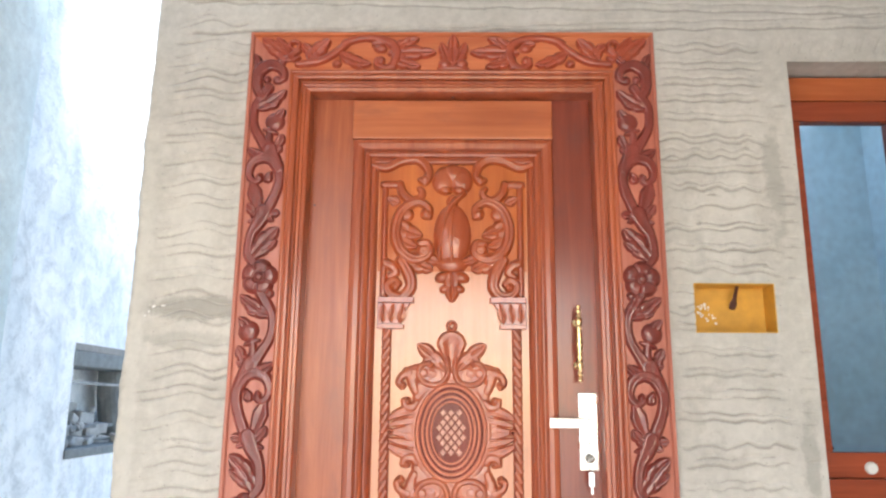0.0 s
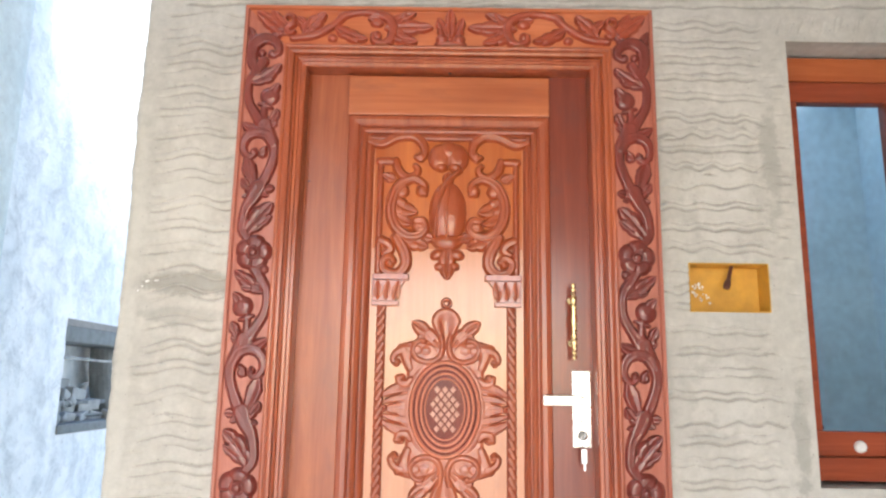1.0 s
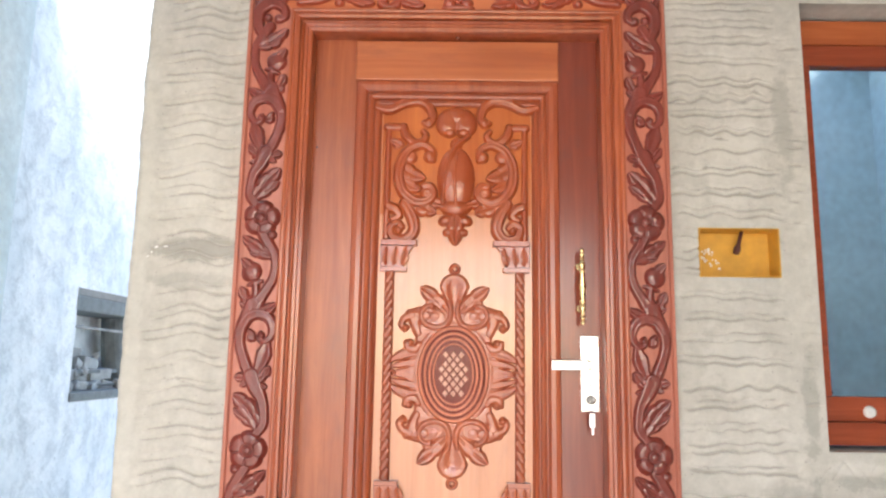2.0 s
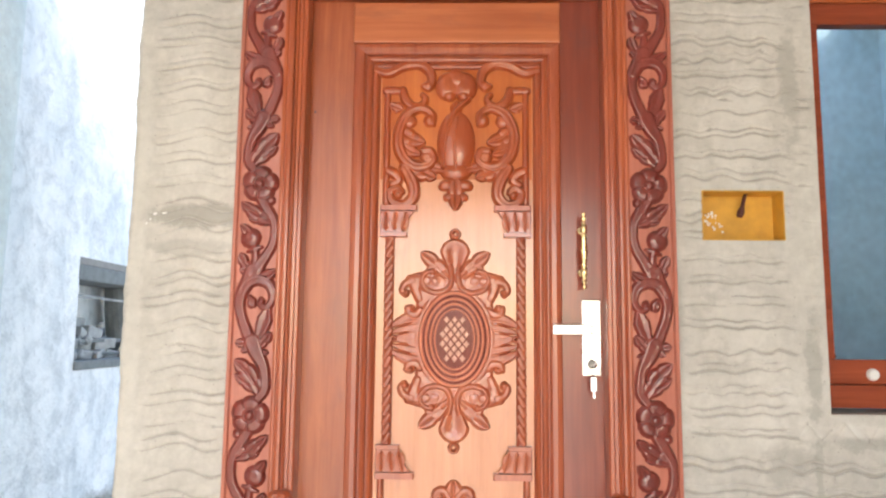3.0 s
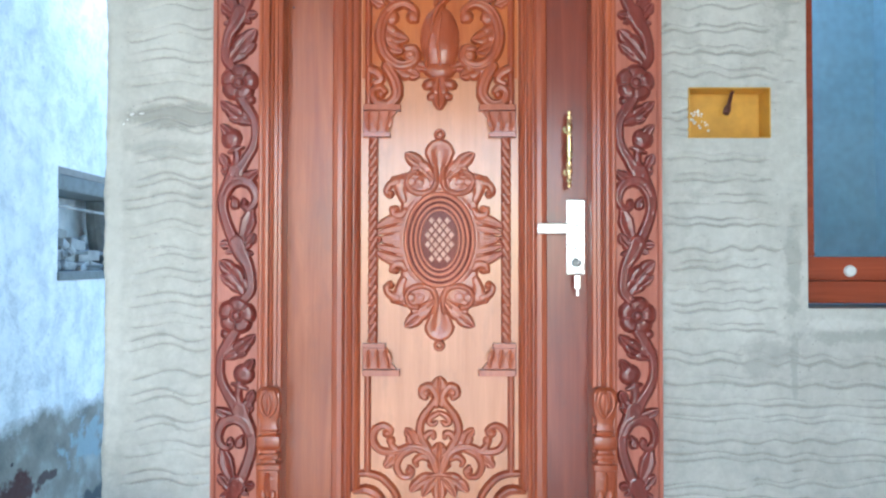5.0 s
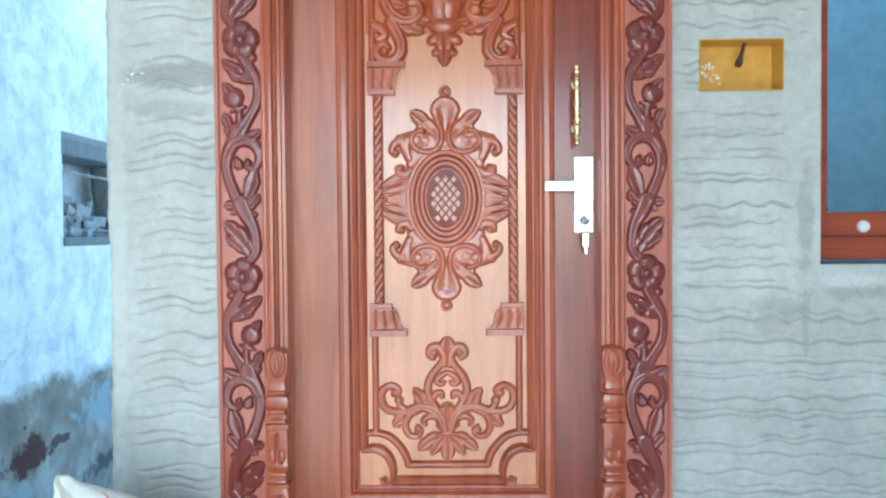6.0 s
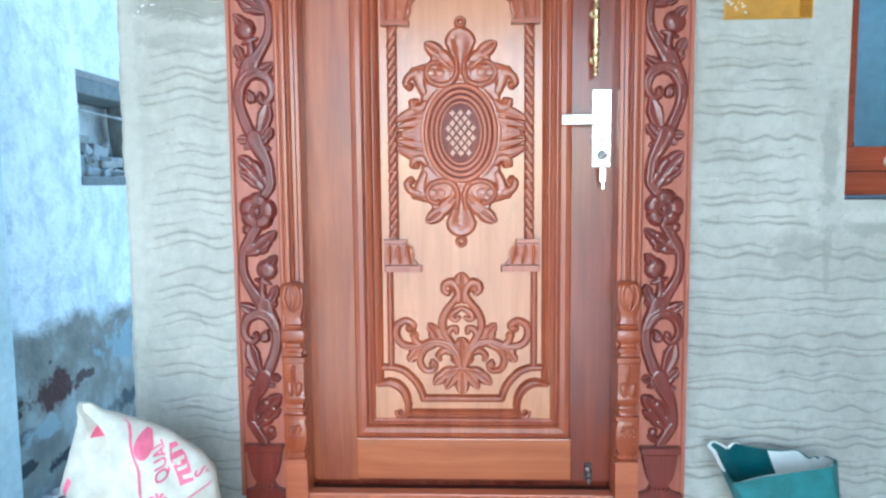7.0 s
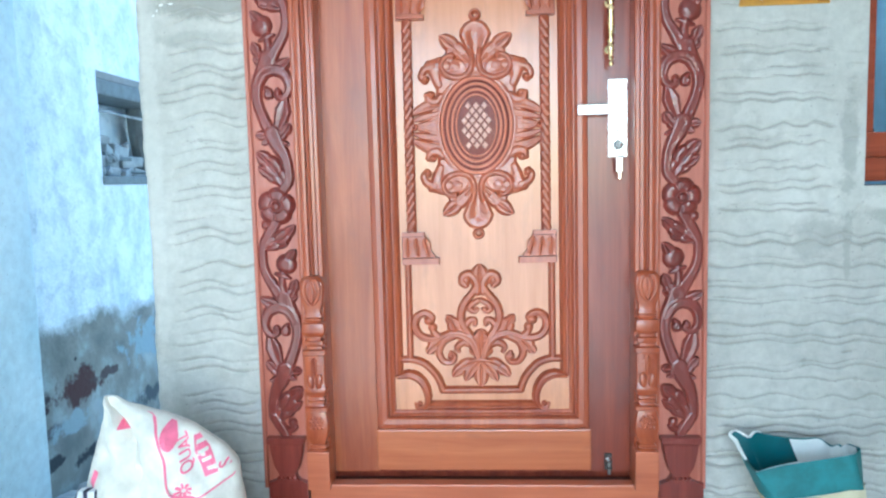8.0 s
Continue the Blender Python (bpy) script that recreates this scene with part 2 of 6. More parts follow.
# ---------------------------------------------------------------- mesh helpers
def part(name, bm, mat, parent=None, label="", smooth=False):
    """Links a bmesh as one mesh object under a thing or a part."""
    me = bpy.data.meshes.new(name)
    bmesh.ops.recalc_face_normals(bm, faces=bm.faces[:])
    bm.to_mesh(me)
    bm.free()
    for mt in (mat if isinstance(mat, (list, tuple)) else (mat,)):
        me.materials.append(mt)
    if smooth:
        me.polygons.foreach_set("use_smooth", [True] * len(me.polygons))
        me.set_sharp_from_angle(angle=radians(42))
    ob = new(name, me)
    ob.parent = parent
    if label:
        tagged(ob, label)
    return ob


def thing(name, label, category, kind="", group=""):
    ob = new(name)
    ob.empty_display_size = 0.05
    return tagged(ob, label, category, group, kind)


def box(bm, x0, x1, y0, y1, z0, z1, bevel=0.0):
    vs = [bm.verts.new((x, y, z)) for x in (x0, x1) for y in (y0, y1) for z in (z0, z1)]
    fs = [bm.faces.new([vs[i] for i in f]) for f in
          ((0, 1, 3, 2), (4, 6, 7, 5), (0, 4, 5, 1), (2, 3, 7, 6), (0, 2, 6, 4), (1, 5, 7, 3))]
    if bevel:
        es = {e for f in fs for e in f.edges}
        bmesh.ops.bevel(bm, geom=list(es), offset=bevel, segments=2, affect="EDGES", profile=0.6)
    return bm


def boxed(*a, **k):
    return box(bmesh.new(), *a, **k)


def prism(bm, outline, y0, y1, chamfer=0.0):
    """A plate with the given outline in x and z, its front edge eased by the chamfer."""
    cx, cz = (sum(p[i] for p in outline) / len(outline) for i in (0, 1))
    ease = [(x + (cx - x) * chamfer, z + (cz - z) * chamfer) for x, z in outline]
    depth = (y1 - y0) * 0.3
    rings = [[bm.verts.new((x, y, z)) for x, z in o] for o, y in ((outline, y1), (outline, y0 + depth), (ease, y0))]
    n = len(outline)
    for a, b in zip(rings, rings[1:]):
        for i in range(n):
            bm.faces.new((a[i], a[(i + 1) % n], b[(i + 1) % n], b[i]))
    bm.faces.new(rings[-1])
    bm.faces.new(rings[0][::-1])
    return bm


def frame_sweep(bm, x0, x1, z0, z1, profile, sides=4):
    """A moulding mitred round a rectangle. profile: (inset from the rectangle, y). sides 3 leaves the foot open."""
    loops = []
    for d, y in profile:
        pts = [(x0 + d, z0 + (d if sides == 4 else 0)), (x0 + d, z1 - d), (x1 - d, z1 - d), (x1 - d, z0 + (d if sides == 4 else 0))]
        loops.append([bm.verts.new((x, y, z)) for x, z in pts])
    for a, b in zip(loops, loops[1:]):
        for i in range(4 if sides == 4 else 3):
            j = (i + 1) % 4
            bm.faces.new((a[i], a[j], b[j], b[i]))
    if sides == 3:
        for i in (0, 3):
            bm.faces.new([lp[i] for lp in loops])
    return bm


def smooth_line(pts, per=6):
    """Catmull-Rom through the points."""
    p = [Vector(q) for q in pts]
    p = [p[0] * 2 - p[1]] + p + [p[-1] * 2 - p[-2]]
    out = []
    for i in range(1, len(p) - 2):
        for k in range(per):
            t = k / per
            out.append(0.5 * ((2 * p[i]) + (p[i + 1] - p[i - 1]) * t + (2 * p[i - 1] - 5 * p[i] + 4 * p[i + 1] - p[i + 2]) * t * t
                              + (3 * p[i] - p[i - 1] - 3 * p[i + 1] + p[i + 2]) * t ** 3))
    out.append(p[-2])
    return out


def lerp_list(values, u):
    k = u * (len(values) - 1)
    i = min(int(k), len(values) - 2)
    return values[i] + (values[i + 1] - values[i]) * (k - i)


def stem(bm, pts, widths, h, y0, vein=0.0, per=6):
    """A carved stem or scroll: a half-round bead along a line in x and z, standing h proud of y0 towards -y."""
    line = smooth_line(pts, per)
    n, rows = len(line), []
    for i, p in enumerate(line):
        d = (line[min(i + 1, n - 1)] - line[max(i - 1, 0)]).normalized()
        side = Vector((-d[1], d[0]))
        u = i / (n - 1)
        w = lerp_list(widths, u)
        hh = h * min(1.0, 0.45 + 0.55 * w / max(widths))
        row = []
        for k in range(9):
            a = math.pi * k / 8
            c = math.cos(a)
            up = math.sin(a) ** 0.7 * (1 - vein * math.exp(-(c / 0.22) ** 2))
            q = p + side * (w * c)
            row.append(bm.verts.new((q[0], y0 - hh * up, q[1])))
        rows.append(row)
    for a, b in zip(rows, rows[1:]):
        for k in range(8):
            bm.faces.new((a[k], a[k + 1], b[k + 1], b[k]))
    for r in (rows[0], rows[-1]):
        bm.faces.new(r)
    return bm


def acanthus(bm, base, tip, width, h, y0, lobes=3, bend=0.0, cut=0.34, blunt=0.75):
    """A carved leaf: a curved midrib, lobed edges swept towards the tip, hollows on both sides of the rib."""
    b, t = Vector(base), Vector(tip)
    d = t - b
    perp = Vector((-d[1], d[0]))
    mid = (b + t) / 2 + perp * bend
    n, rows = 8 * max(lobes, 2), []
    for i in range(n + 1):
        u = i / n
        p = b * (1 - u) ** 2 + mid * 2 * u * (1 - u) + t * u * u
        g = ((mid - b) * (1 - u) + (t - mid) * u).normalized()
        s = Vector((-g[1], g[0]))
        w = width * (math.sin(math.pi * min(1, u ** blunt * 0.97 + 0.03)) ** 0.8 + 0.10 * (1 - u))
        saw = (u * lobes) % 1.0
        w *= 1 - cut * (1 - math.sin(math.pi * min(saw * 1.15, 1.0)) ** 0.6) * (1 if lobes > 1 else 0)
        row = []
        for k in range(9):
            e = k / 4 - 1
            sweep = 0.35 * width * abs(e) ** 1.5
            up = (1 - abs(e) ** 3) * (0.62 + 0.38 * math.cos(2 * math.pi * e)) if abs(e) < 0.99 else 0.0
            up *= 0.35 + 0.65 * math.sin(math.pi * min(1, 0.15 + 0.8 * u))
            up *= 1 - 0.25 * math.exp(-((saw - 0.95) / 0.12) ** 2)
            q = p + s * (w * e) + g * sweep
            row.append(bm.verts.new((q[0], y0 - h * up, q[1])))
        rows.append(row)
    for a, c in zip(rows, rows[1:]):
        for k in range(8):
            bm.faces.new((a[k], a[k + 1], c[k + 1], c[k]))
    return bm


def dome(bm, c, rx, rz, h, y0, turn=0.0, n=14, rings=5, dimple=0.0):
    """A carved boss: half an ellipsoid standing on y0."""
    ca, sa = math.cos(radians(turn)), math.sin(radians(turn))
    rows = []
    for j in range(rings):
        a = math.pi / 2 * j / rings
        row = []
        for i in range(n):
            t = 2 * math.pi * i / n
            u, v = rx * math.cos(a) * math.cos(t), rz * math.cos(a) * math.sin(t)
            row.append(bm.verts.new((c[0] + u * ca - v * sa, y0 - h * math.sin(a), c[1] + u * sa + v * ca)))
        rows.append(row)
    top = bm.verts.new((c[0], y0 - h * (1 - dimple), c[1]))
    for a, b in zip(rows, rows[1:]):
        for i in range(n):
            bm.faces.new((a[i], a[(i + 1) % n], b[(i + 1) % n], b[i]))
    for i in range(n):
        bm.faces.new((rows[-1][i], rows[-1][(i + 1) % n], top))
    return bm


def ring(bm, c, rx, rz, w, h, y0, n=48):
    """A half-round bead along an ellipse."""
    rows = []
    for i in range(n):
        t = 2 * math.pi * i / n
        row = []
        for k in range(7):
            a = math.pi * k / 6
            e = w * math.cos(a)
            row.append(bm.verts.new((c[0] + (rx + e) * math.cos(t), y0 - h * math.sin(a) ** 0.7, c[1] + (rz + e) * math.sin(t))))
        rows.append(row)
    for i in range(n):
        a, b = rows[i], rows[(i + 1) % n]
        for k in range(6):
            bm.faces.new((a[k], a[k + 1], b[k + 1], b[k]))
    return bm


def turned(bm, profile, c, axis="z", n=16):
    """A lathe form: profile of (along, radius) round an axis through c."""
    rows = []
    for s, r in profile:
        row = []
        for i in range(n):
            t = 2 * math.pi * i / n
            a, b = r * math.cos(t), r * math.sin(t)
            row.append(bm.verts.new({"z": (c[0] + a, c[1] + b, c[2] + s), "y": (c[0] + a, c[1] + s, c[2] + b),
                                     "x": (c[0] + s, c[1] + a, c[2] + b)}[axis]))
        rows.append(row)
    for a, b in zip(rows, rows[1:]):
        for i in range(n):
            bm.faces.new((a[i], a[(i + 1) % n], b[(i + 1) % n], b[i]))
    bm.faces.new(rows[0])
    bm.faces.new(rows[-1])
    return bm


def tube(bm, line, radii, n=10):
    rows = []
    for i, p in enumerate(line):
        d = (line[min(i + 1, len(line) - 1)] - line[max(i - 1, 0)]).normalized()
        a = d.cross(Vector((1, 0.2, 0.1))).normalized()
        b = d.cross(a)
        r = lerp_list(radii, i / (len(line) - 1))
        rows.append([bm.verts.new(p + a * (r * math.cos(6.2832 * k / n)) + b * (r * math.sin(6.2832 * k / n))) for k in range(n)])
    for a, b in zip(rows, rows[1:]):
        for k in range(n):
            bm.faces.new((a[k], a[(k + 1) % n], b[(k + 1) % n], b[k]))
    bm.faces.new(rows[0])
    bm.faces.new(rows[-1])
    return bm


# ---------------------------------------------------------------- walls, floor, roof
WALL_X0, WALL_X1, WALL_TOP = -0.873, 3.2, 3.75
DOOR_W, DOOR_Z0, DOOR_Z1 = 0.575, 0.135, 2.285
WIN_X0, WIN_X1, WIN_Z0, WIN_Z1 = 0.967, 2.05, 0.986, 2.214
BOX_X0, BOX_X1, BOX_Z0, BOX_Z1 = 0.657, 0.873, 1.431, 1.565


GROOVE, GROOVE_DEPTH = 0.0040, 0.0056


def scratches():
    """The keying lines combed into the wet plaster in pairs: (x from, x to, height, swing, wavelength, phase, drift, depth, jag)."""
    rnd = random.Random(5)
    lines = []

    def column(x0, x1, z0, z1, gap, swing, wave, jag=0.0, weak=0.5, dabs=0.2, deep=1.0, held=None):
        z, phase = z0, rnd.uniform(0, 6.3)
        while z < z1:
            a, c = x0 + rnd.uniform(-0.008, 0.025), x1 - rnd.uniform(-0.008, 0.02)
            phase += rnd.uniform(-0.9, 0.9)
            sw, wv = swing * rnd.uniform(0.35, 1.2), wave * rnd.uniform(0.8, 1.35)
            if held is not None:
                phase, sw, wv = held + rnd.uniform(-0.45, 0.45), swing * rnd.uniform(0.6, 1.2), wave
            dr, jg = rnd.uniform(-0.035, 0.035), rnd.uniform(0.0, jag)
            lines.append((a, c, z, sw, wv, phase, dr, deep * rnd.uniform(0.7, 1.15), jg))
            if rnd.random() < 0.92:
                lines.append((a + rnd.uniform(-0.01, 0.03), c + rnd.uniform(-0.04, 0.01), z + gap * rnd.uniform(0.28, 0.40), sw * 0.9, wv, phase + 0.25, dr + rnd.uniform(-0.02, 0.02),
                              deep * weak * rnd.uniform(0.7, 1.4), jg))
            if rnd.random() < dabs:
                m = rnd.uniform(a + 0.01, c - 0.06)
                lines.append((m, m + rnd.uniform(0.035, 0.06), z + gap * rnd.uniform(0.55, 0.7), sw * 0.3, wv, phase, 0.0, 1.1, 0.0))
            z += gap * rnd.uniform(0.82, 1.2)

    column(-0.830, -0.555, 0.22, 2.60, 0.066, 0.0105, 0.24, 0.12, weak=0.85, dabs=0.35, deep=0.85, held=1.9)
    column(0.575, 0.905, 0.93, 2.26, 0.054, 0.0055, 0.075, 0.6, weak=0.7, dabs=0.15)
    column(0.90, 0.965, 1.1, 2.2, 0.085, 0.002, 0.09)
    column(0.560, 1.75, 0.10, 0.875, 0.050, 0.0070, 0.125, weak=0.65, dabs=0.1)
    column(-0.80, 1.75, 2.315, 2.62, 0.060, 0.007, 0.16)
    return lines


def hatching():
    """Slanting cuts over and under the window: (x, z, lean, length)."""
    rnd = random.Random(8)
    cuts = []
    for i in range(26):
        x = 0.90 + i * 0.03 + rnd.uniform(-0.008, 0.008)
        cuts.append((x, 0.938 + rnd.uniform(-0.008, 0.008), rnd.choice((0.7, 0.9, -0.8)), 0.026))
        cuts.append((x + 0.06, 2.262 + rnd.uniform(-0.008, 0.008), rnd.uniform(0.2, 0.5), 0.028))
    for i in range(9):
        cuts.append((rnd.uniform(-0.78, -0.57), rnd.uniform(0.4, 2.2), rnd.uniform(-0.7, 0.5), rnd.uniform(0.012, 0.035)))
        cuts.append((rnd.uniform(0.60, 1.6), rnd.uniform(0.2, 0.86), rnd.uniform(-0.5, 0.3), rnd.uniform(0.010, 0.030)))
        cuts.append((rnd.uniform(0.60, 0.90), rnd.uniform(1.0, 2.2), rnd.uniform(-0.5, 0.5), rnd.uniform(0.006, 0.014)))
    return cuts


def wall_relief(lines, xs, zs):
    """Depth of the plaster face over a grid: grooves with a raised lip, trowel unevenness."""
    X, Z = np.meshgrid(xs, zs)
    Y, G = np.zeros_like(X), np.zeros_like(X)
    for a, c, z, swing, wave, phase, drift, depth, jag in lines:
        u = X * 6.283 / wave + phase + 1.1 * np.sin(X * 13 + phase)
        zc = z + drift * (X - (a + c) / 2) + swing * (np.sin(u) + 0.5 * jag * np.sin(2.3 * u + 1) + 0.3 * np.sin(0.47 * u + phase))
        near = np.abs(Z - zc) < 0.03
        if not near.any():
            continue
        ends = np.clip((X - a) / 0.03, 0, 1) * np.clip((c - X) / 0.03, 0, 1)
        d = (Z - zc) / GROOVE
        live = 0.85 + 0.2 * np.sin(X * 23 + phase * 5)
        G += np.where(near, ends * depth * live * (GROOVE_DEPTH * np.exp(-d * d) - 0.0009 * np.exp(-(d - 2.1) ** 2 / 1.4)), 0)
    for x, z, lean, half in hatching():
        off = np.abs(X - x - lean * (Z - z)) / 0.0032
        fade = np.clip((half - np.abs(Z - z)) / (0.4 * half), 0, 1)
        G += 0.0038 * fade * np.exp(-off * off)
    for fx, fz, ph, am in ((7, 5, 0.4, 0.0012), (13, 17, 2.1, 0.0007), (31, 23, 4.0, 0.0004), (71, 83, 1.0, 0.00025)):
        Y += am * np.sin(X * fx + ph + 1.5 * np.sin(Z * fz * 0.6)) * np.cos(Z * fz + ph * 2)
    return X, Y + G, Z, G


def build_front_wall():
    bm = bmesh.new()
    back = 0.23
    xs = [WALL_X0, -DOOR_W, DOOR_W, BOX_X0, BOX_X1, WIN_X0, WIN_X1, WALL_X1]
    zs = [-0.3, DOOR_Z0, WIN_Z0, BOX_Z0, BOX_Z1, WIN_Z1, DOOR_Z1, WALL_TOP]
    for x0, x1 in zip(xs, xs[1:]):
        for z0, z1 in zip(zs, zs[1:]):
            inside = (x0 >= -DOOR_W and x1 <= DOOR_W and z0 >= DOOR_Z0 and z1 <= DOOR_Z1) or \
                     (x0 >= WIN_X0 and x1 <= WIN_X1 and z0 >= WIN_Z0 and z1 <= WIN_Z1)
            if inside:
                continue
            socket = x0 >= BOX_X0 and x1 <= BOX_X1 and z0 >= BOX_Z0 and z1 <= BOX_Z1
            box(bm, x0, x1, 0.075 if socket else 0.016, back, z0, z1)
    bmesh.ops.remove_doubles(bm, verts=bm.verts[:], dist=1e-5)
    twins = {}
    for f in bm.faces:
        twins.setdefault(tuple(round(v, 4) for v in f.calc_center_median()), []).append(f)
    bmesh.ops.delete(bm, geom=[f for fs in twins.values() if len(fs) > 1 for f in fs], context="FACES")
    wall = part("wall_north", bm, M_WALL)
    return tagged(wall, "grey cement plaster wall scored with wavy keying lines", "wall", kind="structure")


def build_plaster_skin(parent):
    """The scored face coat, a real relief over the parts of the wall that stand near the door."""
    lines = scratches()
    verts, faces, cut = [], [], []

    known = {}

    def lattice(a, c, step):
        """Grid lines that neighbouring patches share."""
        inner = np.arange(math.ceil(a / step + 0.2), math.floor(c / step - 0.2) + 1) * step
        return np.concatenate(([a], inner, [c]))

    def corner(p):
        key = tuple(round(v, 5) for v in p)
        if key not in known:
            known[key] = len(verts)
            verts.append(p)
        return known[key]

    def patch(x0, x1, z0, z1, sx=0.005, sz=0.0018, round_left=False, edges=""):
        xs, zs = lattice(x0, x1, sx), lattice(z0, z1, sz)
        X, Y, Z, G = wall_relief(lines, xs, zs)
        if round_left:
            d = np.clip((X - x0) / 0.014, 0, 1)
            Y = Y + 0.012 * (1 - np.sqrt(1 - (1 - d) ** 2))
            X = X + (1 - d) * (0.003 * np.sin(Z * 9) + 0.0018 * np.sin(Z * 37 + 1) + 0.001 * np.sin(Z * 121))
        nz, nx = X.shape[0] - 1, X.shape[1] - 1
        ids = [corner(p) for p in zip(X.ravel().tolist(), Y.ravel().tolist(), Z.ravel().tolist())]
        w = nx + 1
        # Faces deep in a groove get the darker plaster that stands for its shade.
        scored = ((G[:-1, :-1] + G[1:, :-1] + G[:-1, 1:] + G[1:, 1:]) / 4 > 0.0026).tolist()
        for j in range(nz):
            for i in range(nx):
                a = j * w + i
                cut.append(scored[j][i])
                faces.append((ids[a], ids[a + 1], ids[a + w + 1], ids[a + w]))
        sides = {"b": list(range(w)), "r": [j * w + nx for j in range(nz + 1)], "t": [nz * w + nx - i for i in range(w)], "l": [(nz - j) * w for j in range(nz + 1)]}
        for side in edges:
            rim = [verts[ids[k]] for k in sides[side]]
            at = len(verts)
            verts.extend(rim)
            verts.extend((p[0], 0.018, p[2]) for p in rim)
            n = len(rim)
            cut.extend([False] * (n - 1))
            faces.extend((at + k, at + n + k, at + n + k + 1, at + k + 1) for k in range(n - 1))

    patch(WALL_X0, -DOOR_W, 0.0, 2.6, round_left=True, edges="lr")
    patch(DOOR_W, BOX_X0, 0.0, 2.6, edges="l")
    patch(BOX_X0, BOX_X1, 0.0, BOX_Z0, edges="t")
    patch(BOX_X0, BOX_X1, BOX_Z1, 2.6, edges="b")
    patch(BOX_X1, WIN_X0, 0.0, 2.6, edges="r")
    patch(WIN_X0, 1.75, 0.0, WIN_Z0, edges="tr")
    patch(WIN_X0, 1.75, WIN_Z1, 2.6, edges="br")
    patch(-DOOR_W, DOOR_W, DOOR_Z1, 2.6, edges="b")
    me = bpy.data.meshes.new("plaster_coat")
    me.from_pydata(verts, [], faces)
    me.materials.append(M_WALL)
    me.materials.append(M_SCORE_SHADE)
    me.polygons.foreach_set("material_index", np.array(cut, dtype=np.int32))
    me.polygons.foreach_set("use_smooth", [True] * len(me.polygons))
    ob = new("plaster_coat", me)
    ob.parent = parent
    return ob


front_wall = build_front_wall()
build_plaster_skin(front_wall)

tagged(part("ground", boxed(-60, 60, -60, 60, -0.6, -0.02), M_SOIL), "bare sandy soil round the house", "ground", kind="structure")
tagged(part("floor", boxed(-0.95, 3.2, -4.3, 0.004, -0.3, 0.0), M_FLOOR), "grey cement porch floor", "floor", kind="structure")
# Unseen roof slab: its edges, height and grey are set to shape the light.
tagged(part("ceiling", box(boxed(-0.95, 3.2, -4.3, 0.004, 3.3, 3.43), -1.56, -0.95, -4.3, -1.12, 3.3, 3.43), M_CEIL),
       "grey porch roof slab out of view, set to shade the walls", "ceiling", kind="structure")
# Unseen wall added to dim the right side and hide sky from the varnish.
tagged(part("wall_south", box(boxed(1.2, 3.2, -4.3, -4.12, 0.0, 3.3), -0.95, 1.2, -4.3, -4.12, 2.27, 3.3), M_WALL), "unseen plaster wall with a wide opening, added to shape the light", "wall", kind="structure")
# Unseen side wall added to keep outside brightness off the window glass.
tagged(part("wall_east", boxed(3.0, 3.2, -4.119, -0.001, 0.0, 3.3), M_WALL), "unseen plaster side wall, added to block outside light", "wall", kind="structure")


def build_left_wall():
    """The old neighbouring wall, with a small ventilation opening knocked through it."""
    bm = bmesh.new()
    x0, x1 = -1.56, -1.33
    y0, y1, z0, z1 = 0.62, 1.34, 1.045, 1.44
    for a in ((x0, x1, -6.0, y0, -0.3, 4.2), (x0, x1, y1, 7.0, -0.3, 4.2), (x0, x1, y0, y1, -0.3, z0), (x0, x1, y0, y1, z1, 4.2),
              (x0, x0 + 0.05, y0, y1, z0, z1)):
        box(bm, *a)
    tagged(part("wall_west", bm, M_LIME), "old blue-white limewashed wall, damp and flaking near the ground", "wall", kind="structure")


build_left_wall()

# ---------------------------------------------------------------- carved door frame
XC = 0.006
Y_BAND = -0.022
door_frame = thing("door_frame", "carved reddish-brown varnished wooden door frame set in the plaster wall", "door frame", kind="structure")


def frame_leg(which, profile, mat, name):
    bm = bmesh.new()
    loops = []
    for d, y in profile:
        pts = [(-0.58 + d, 0.215), (-0.58 + d, 2.29 - d), (0.58 - d, 2.29 - d), (0.58 - d, 0.215)]
        loops.append([bm.verts.new((x, y, z)) for x, z in pts[which:which + 2]])
    for a, b in zip(loops, loops[1:]):
        bm.faces.new((a[0], a[1], b[1], b[0]))
    for i in (0, 1):
        bm.faces.new([lp[i] for lp in loops])
    return part(name, bm, mat, door_frame)


BAND = [(0.0, 0.02), (0.0, -0.027), (0.002, -0.030), (0.0095, -0.030), (0.0115, -0.027), (0.0125, -0.0225), (0.0145, -0.0225),
        (0.0155, Y_BAND), (0.118, Y_BAND), (0.118, 0.02)]
REEDS = [(0.118, 0.02), (0.118, -0.025), (0.1195, -0.030), (0.124, -0.0312), (0.1285, -0.030), (0.1300, -0.0275), (0.1315, -0.0275), (0.1330, -0.0295), (0.139, -0.0305),
         (0.1450, -0.0290), (0.1468, -0.0250), (0.1475, -0.0165), (0.1500, -0.0165), (0.1508, -0.0205), (0.1535, -0.0230), (0.1562, -0.0205), (0.1572, -0.0165),
         (0.1650, -0.0152), (0.1664, -0.0125), (0.1680, -0.0145), (0.1755, -0.0130), (0.1782, -0.0105), (0.179, -0.0060), (0.179, 0.10), (0.16, 0.10)]
for which, name in ((0, "jamb"), (1, "head"), (2, "jamb")):
    frame_leg(which, BAND, M_GROUND_HEAD if which == 1 else M_GROUND, name)
    frame_leg(which, REEDS, M_MOULD, "moulding")


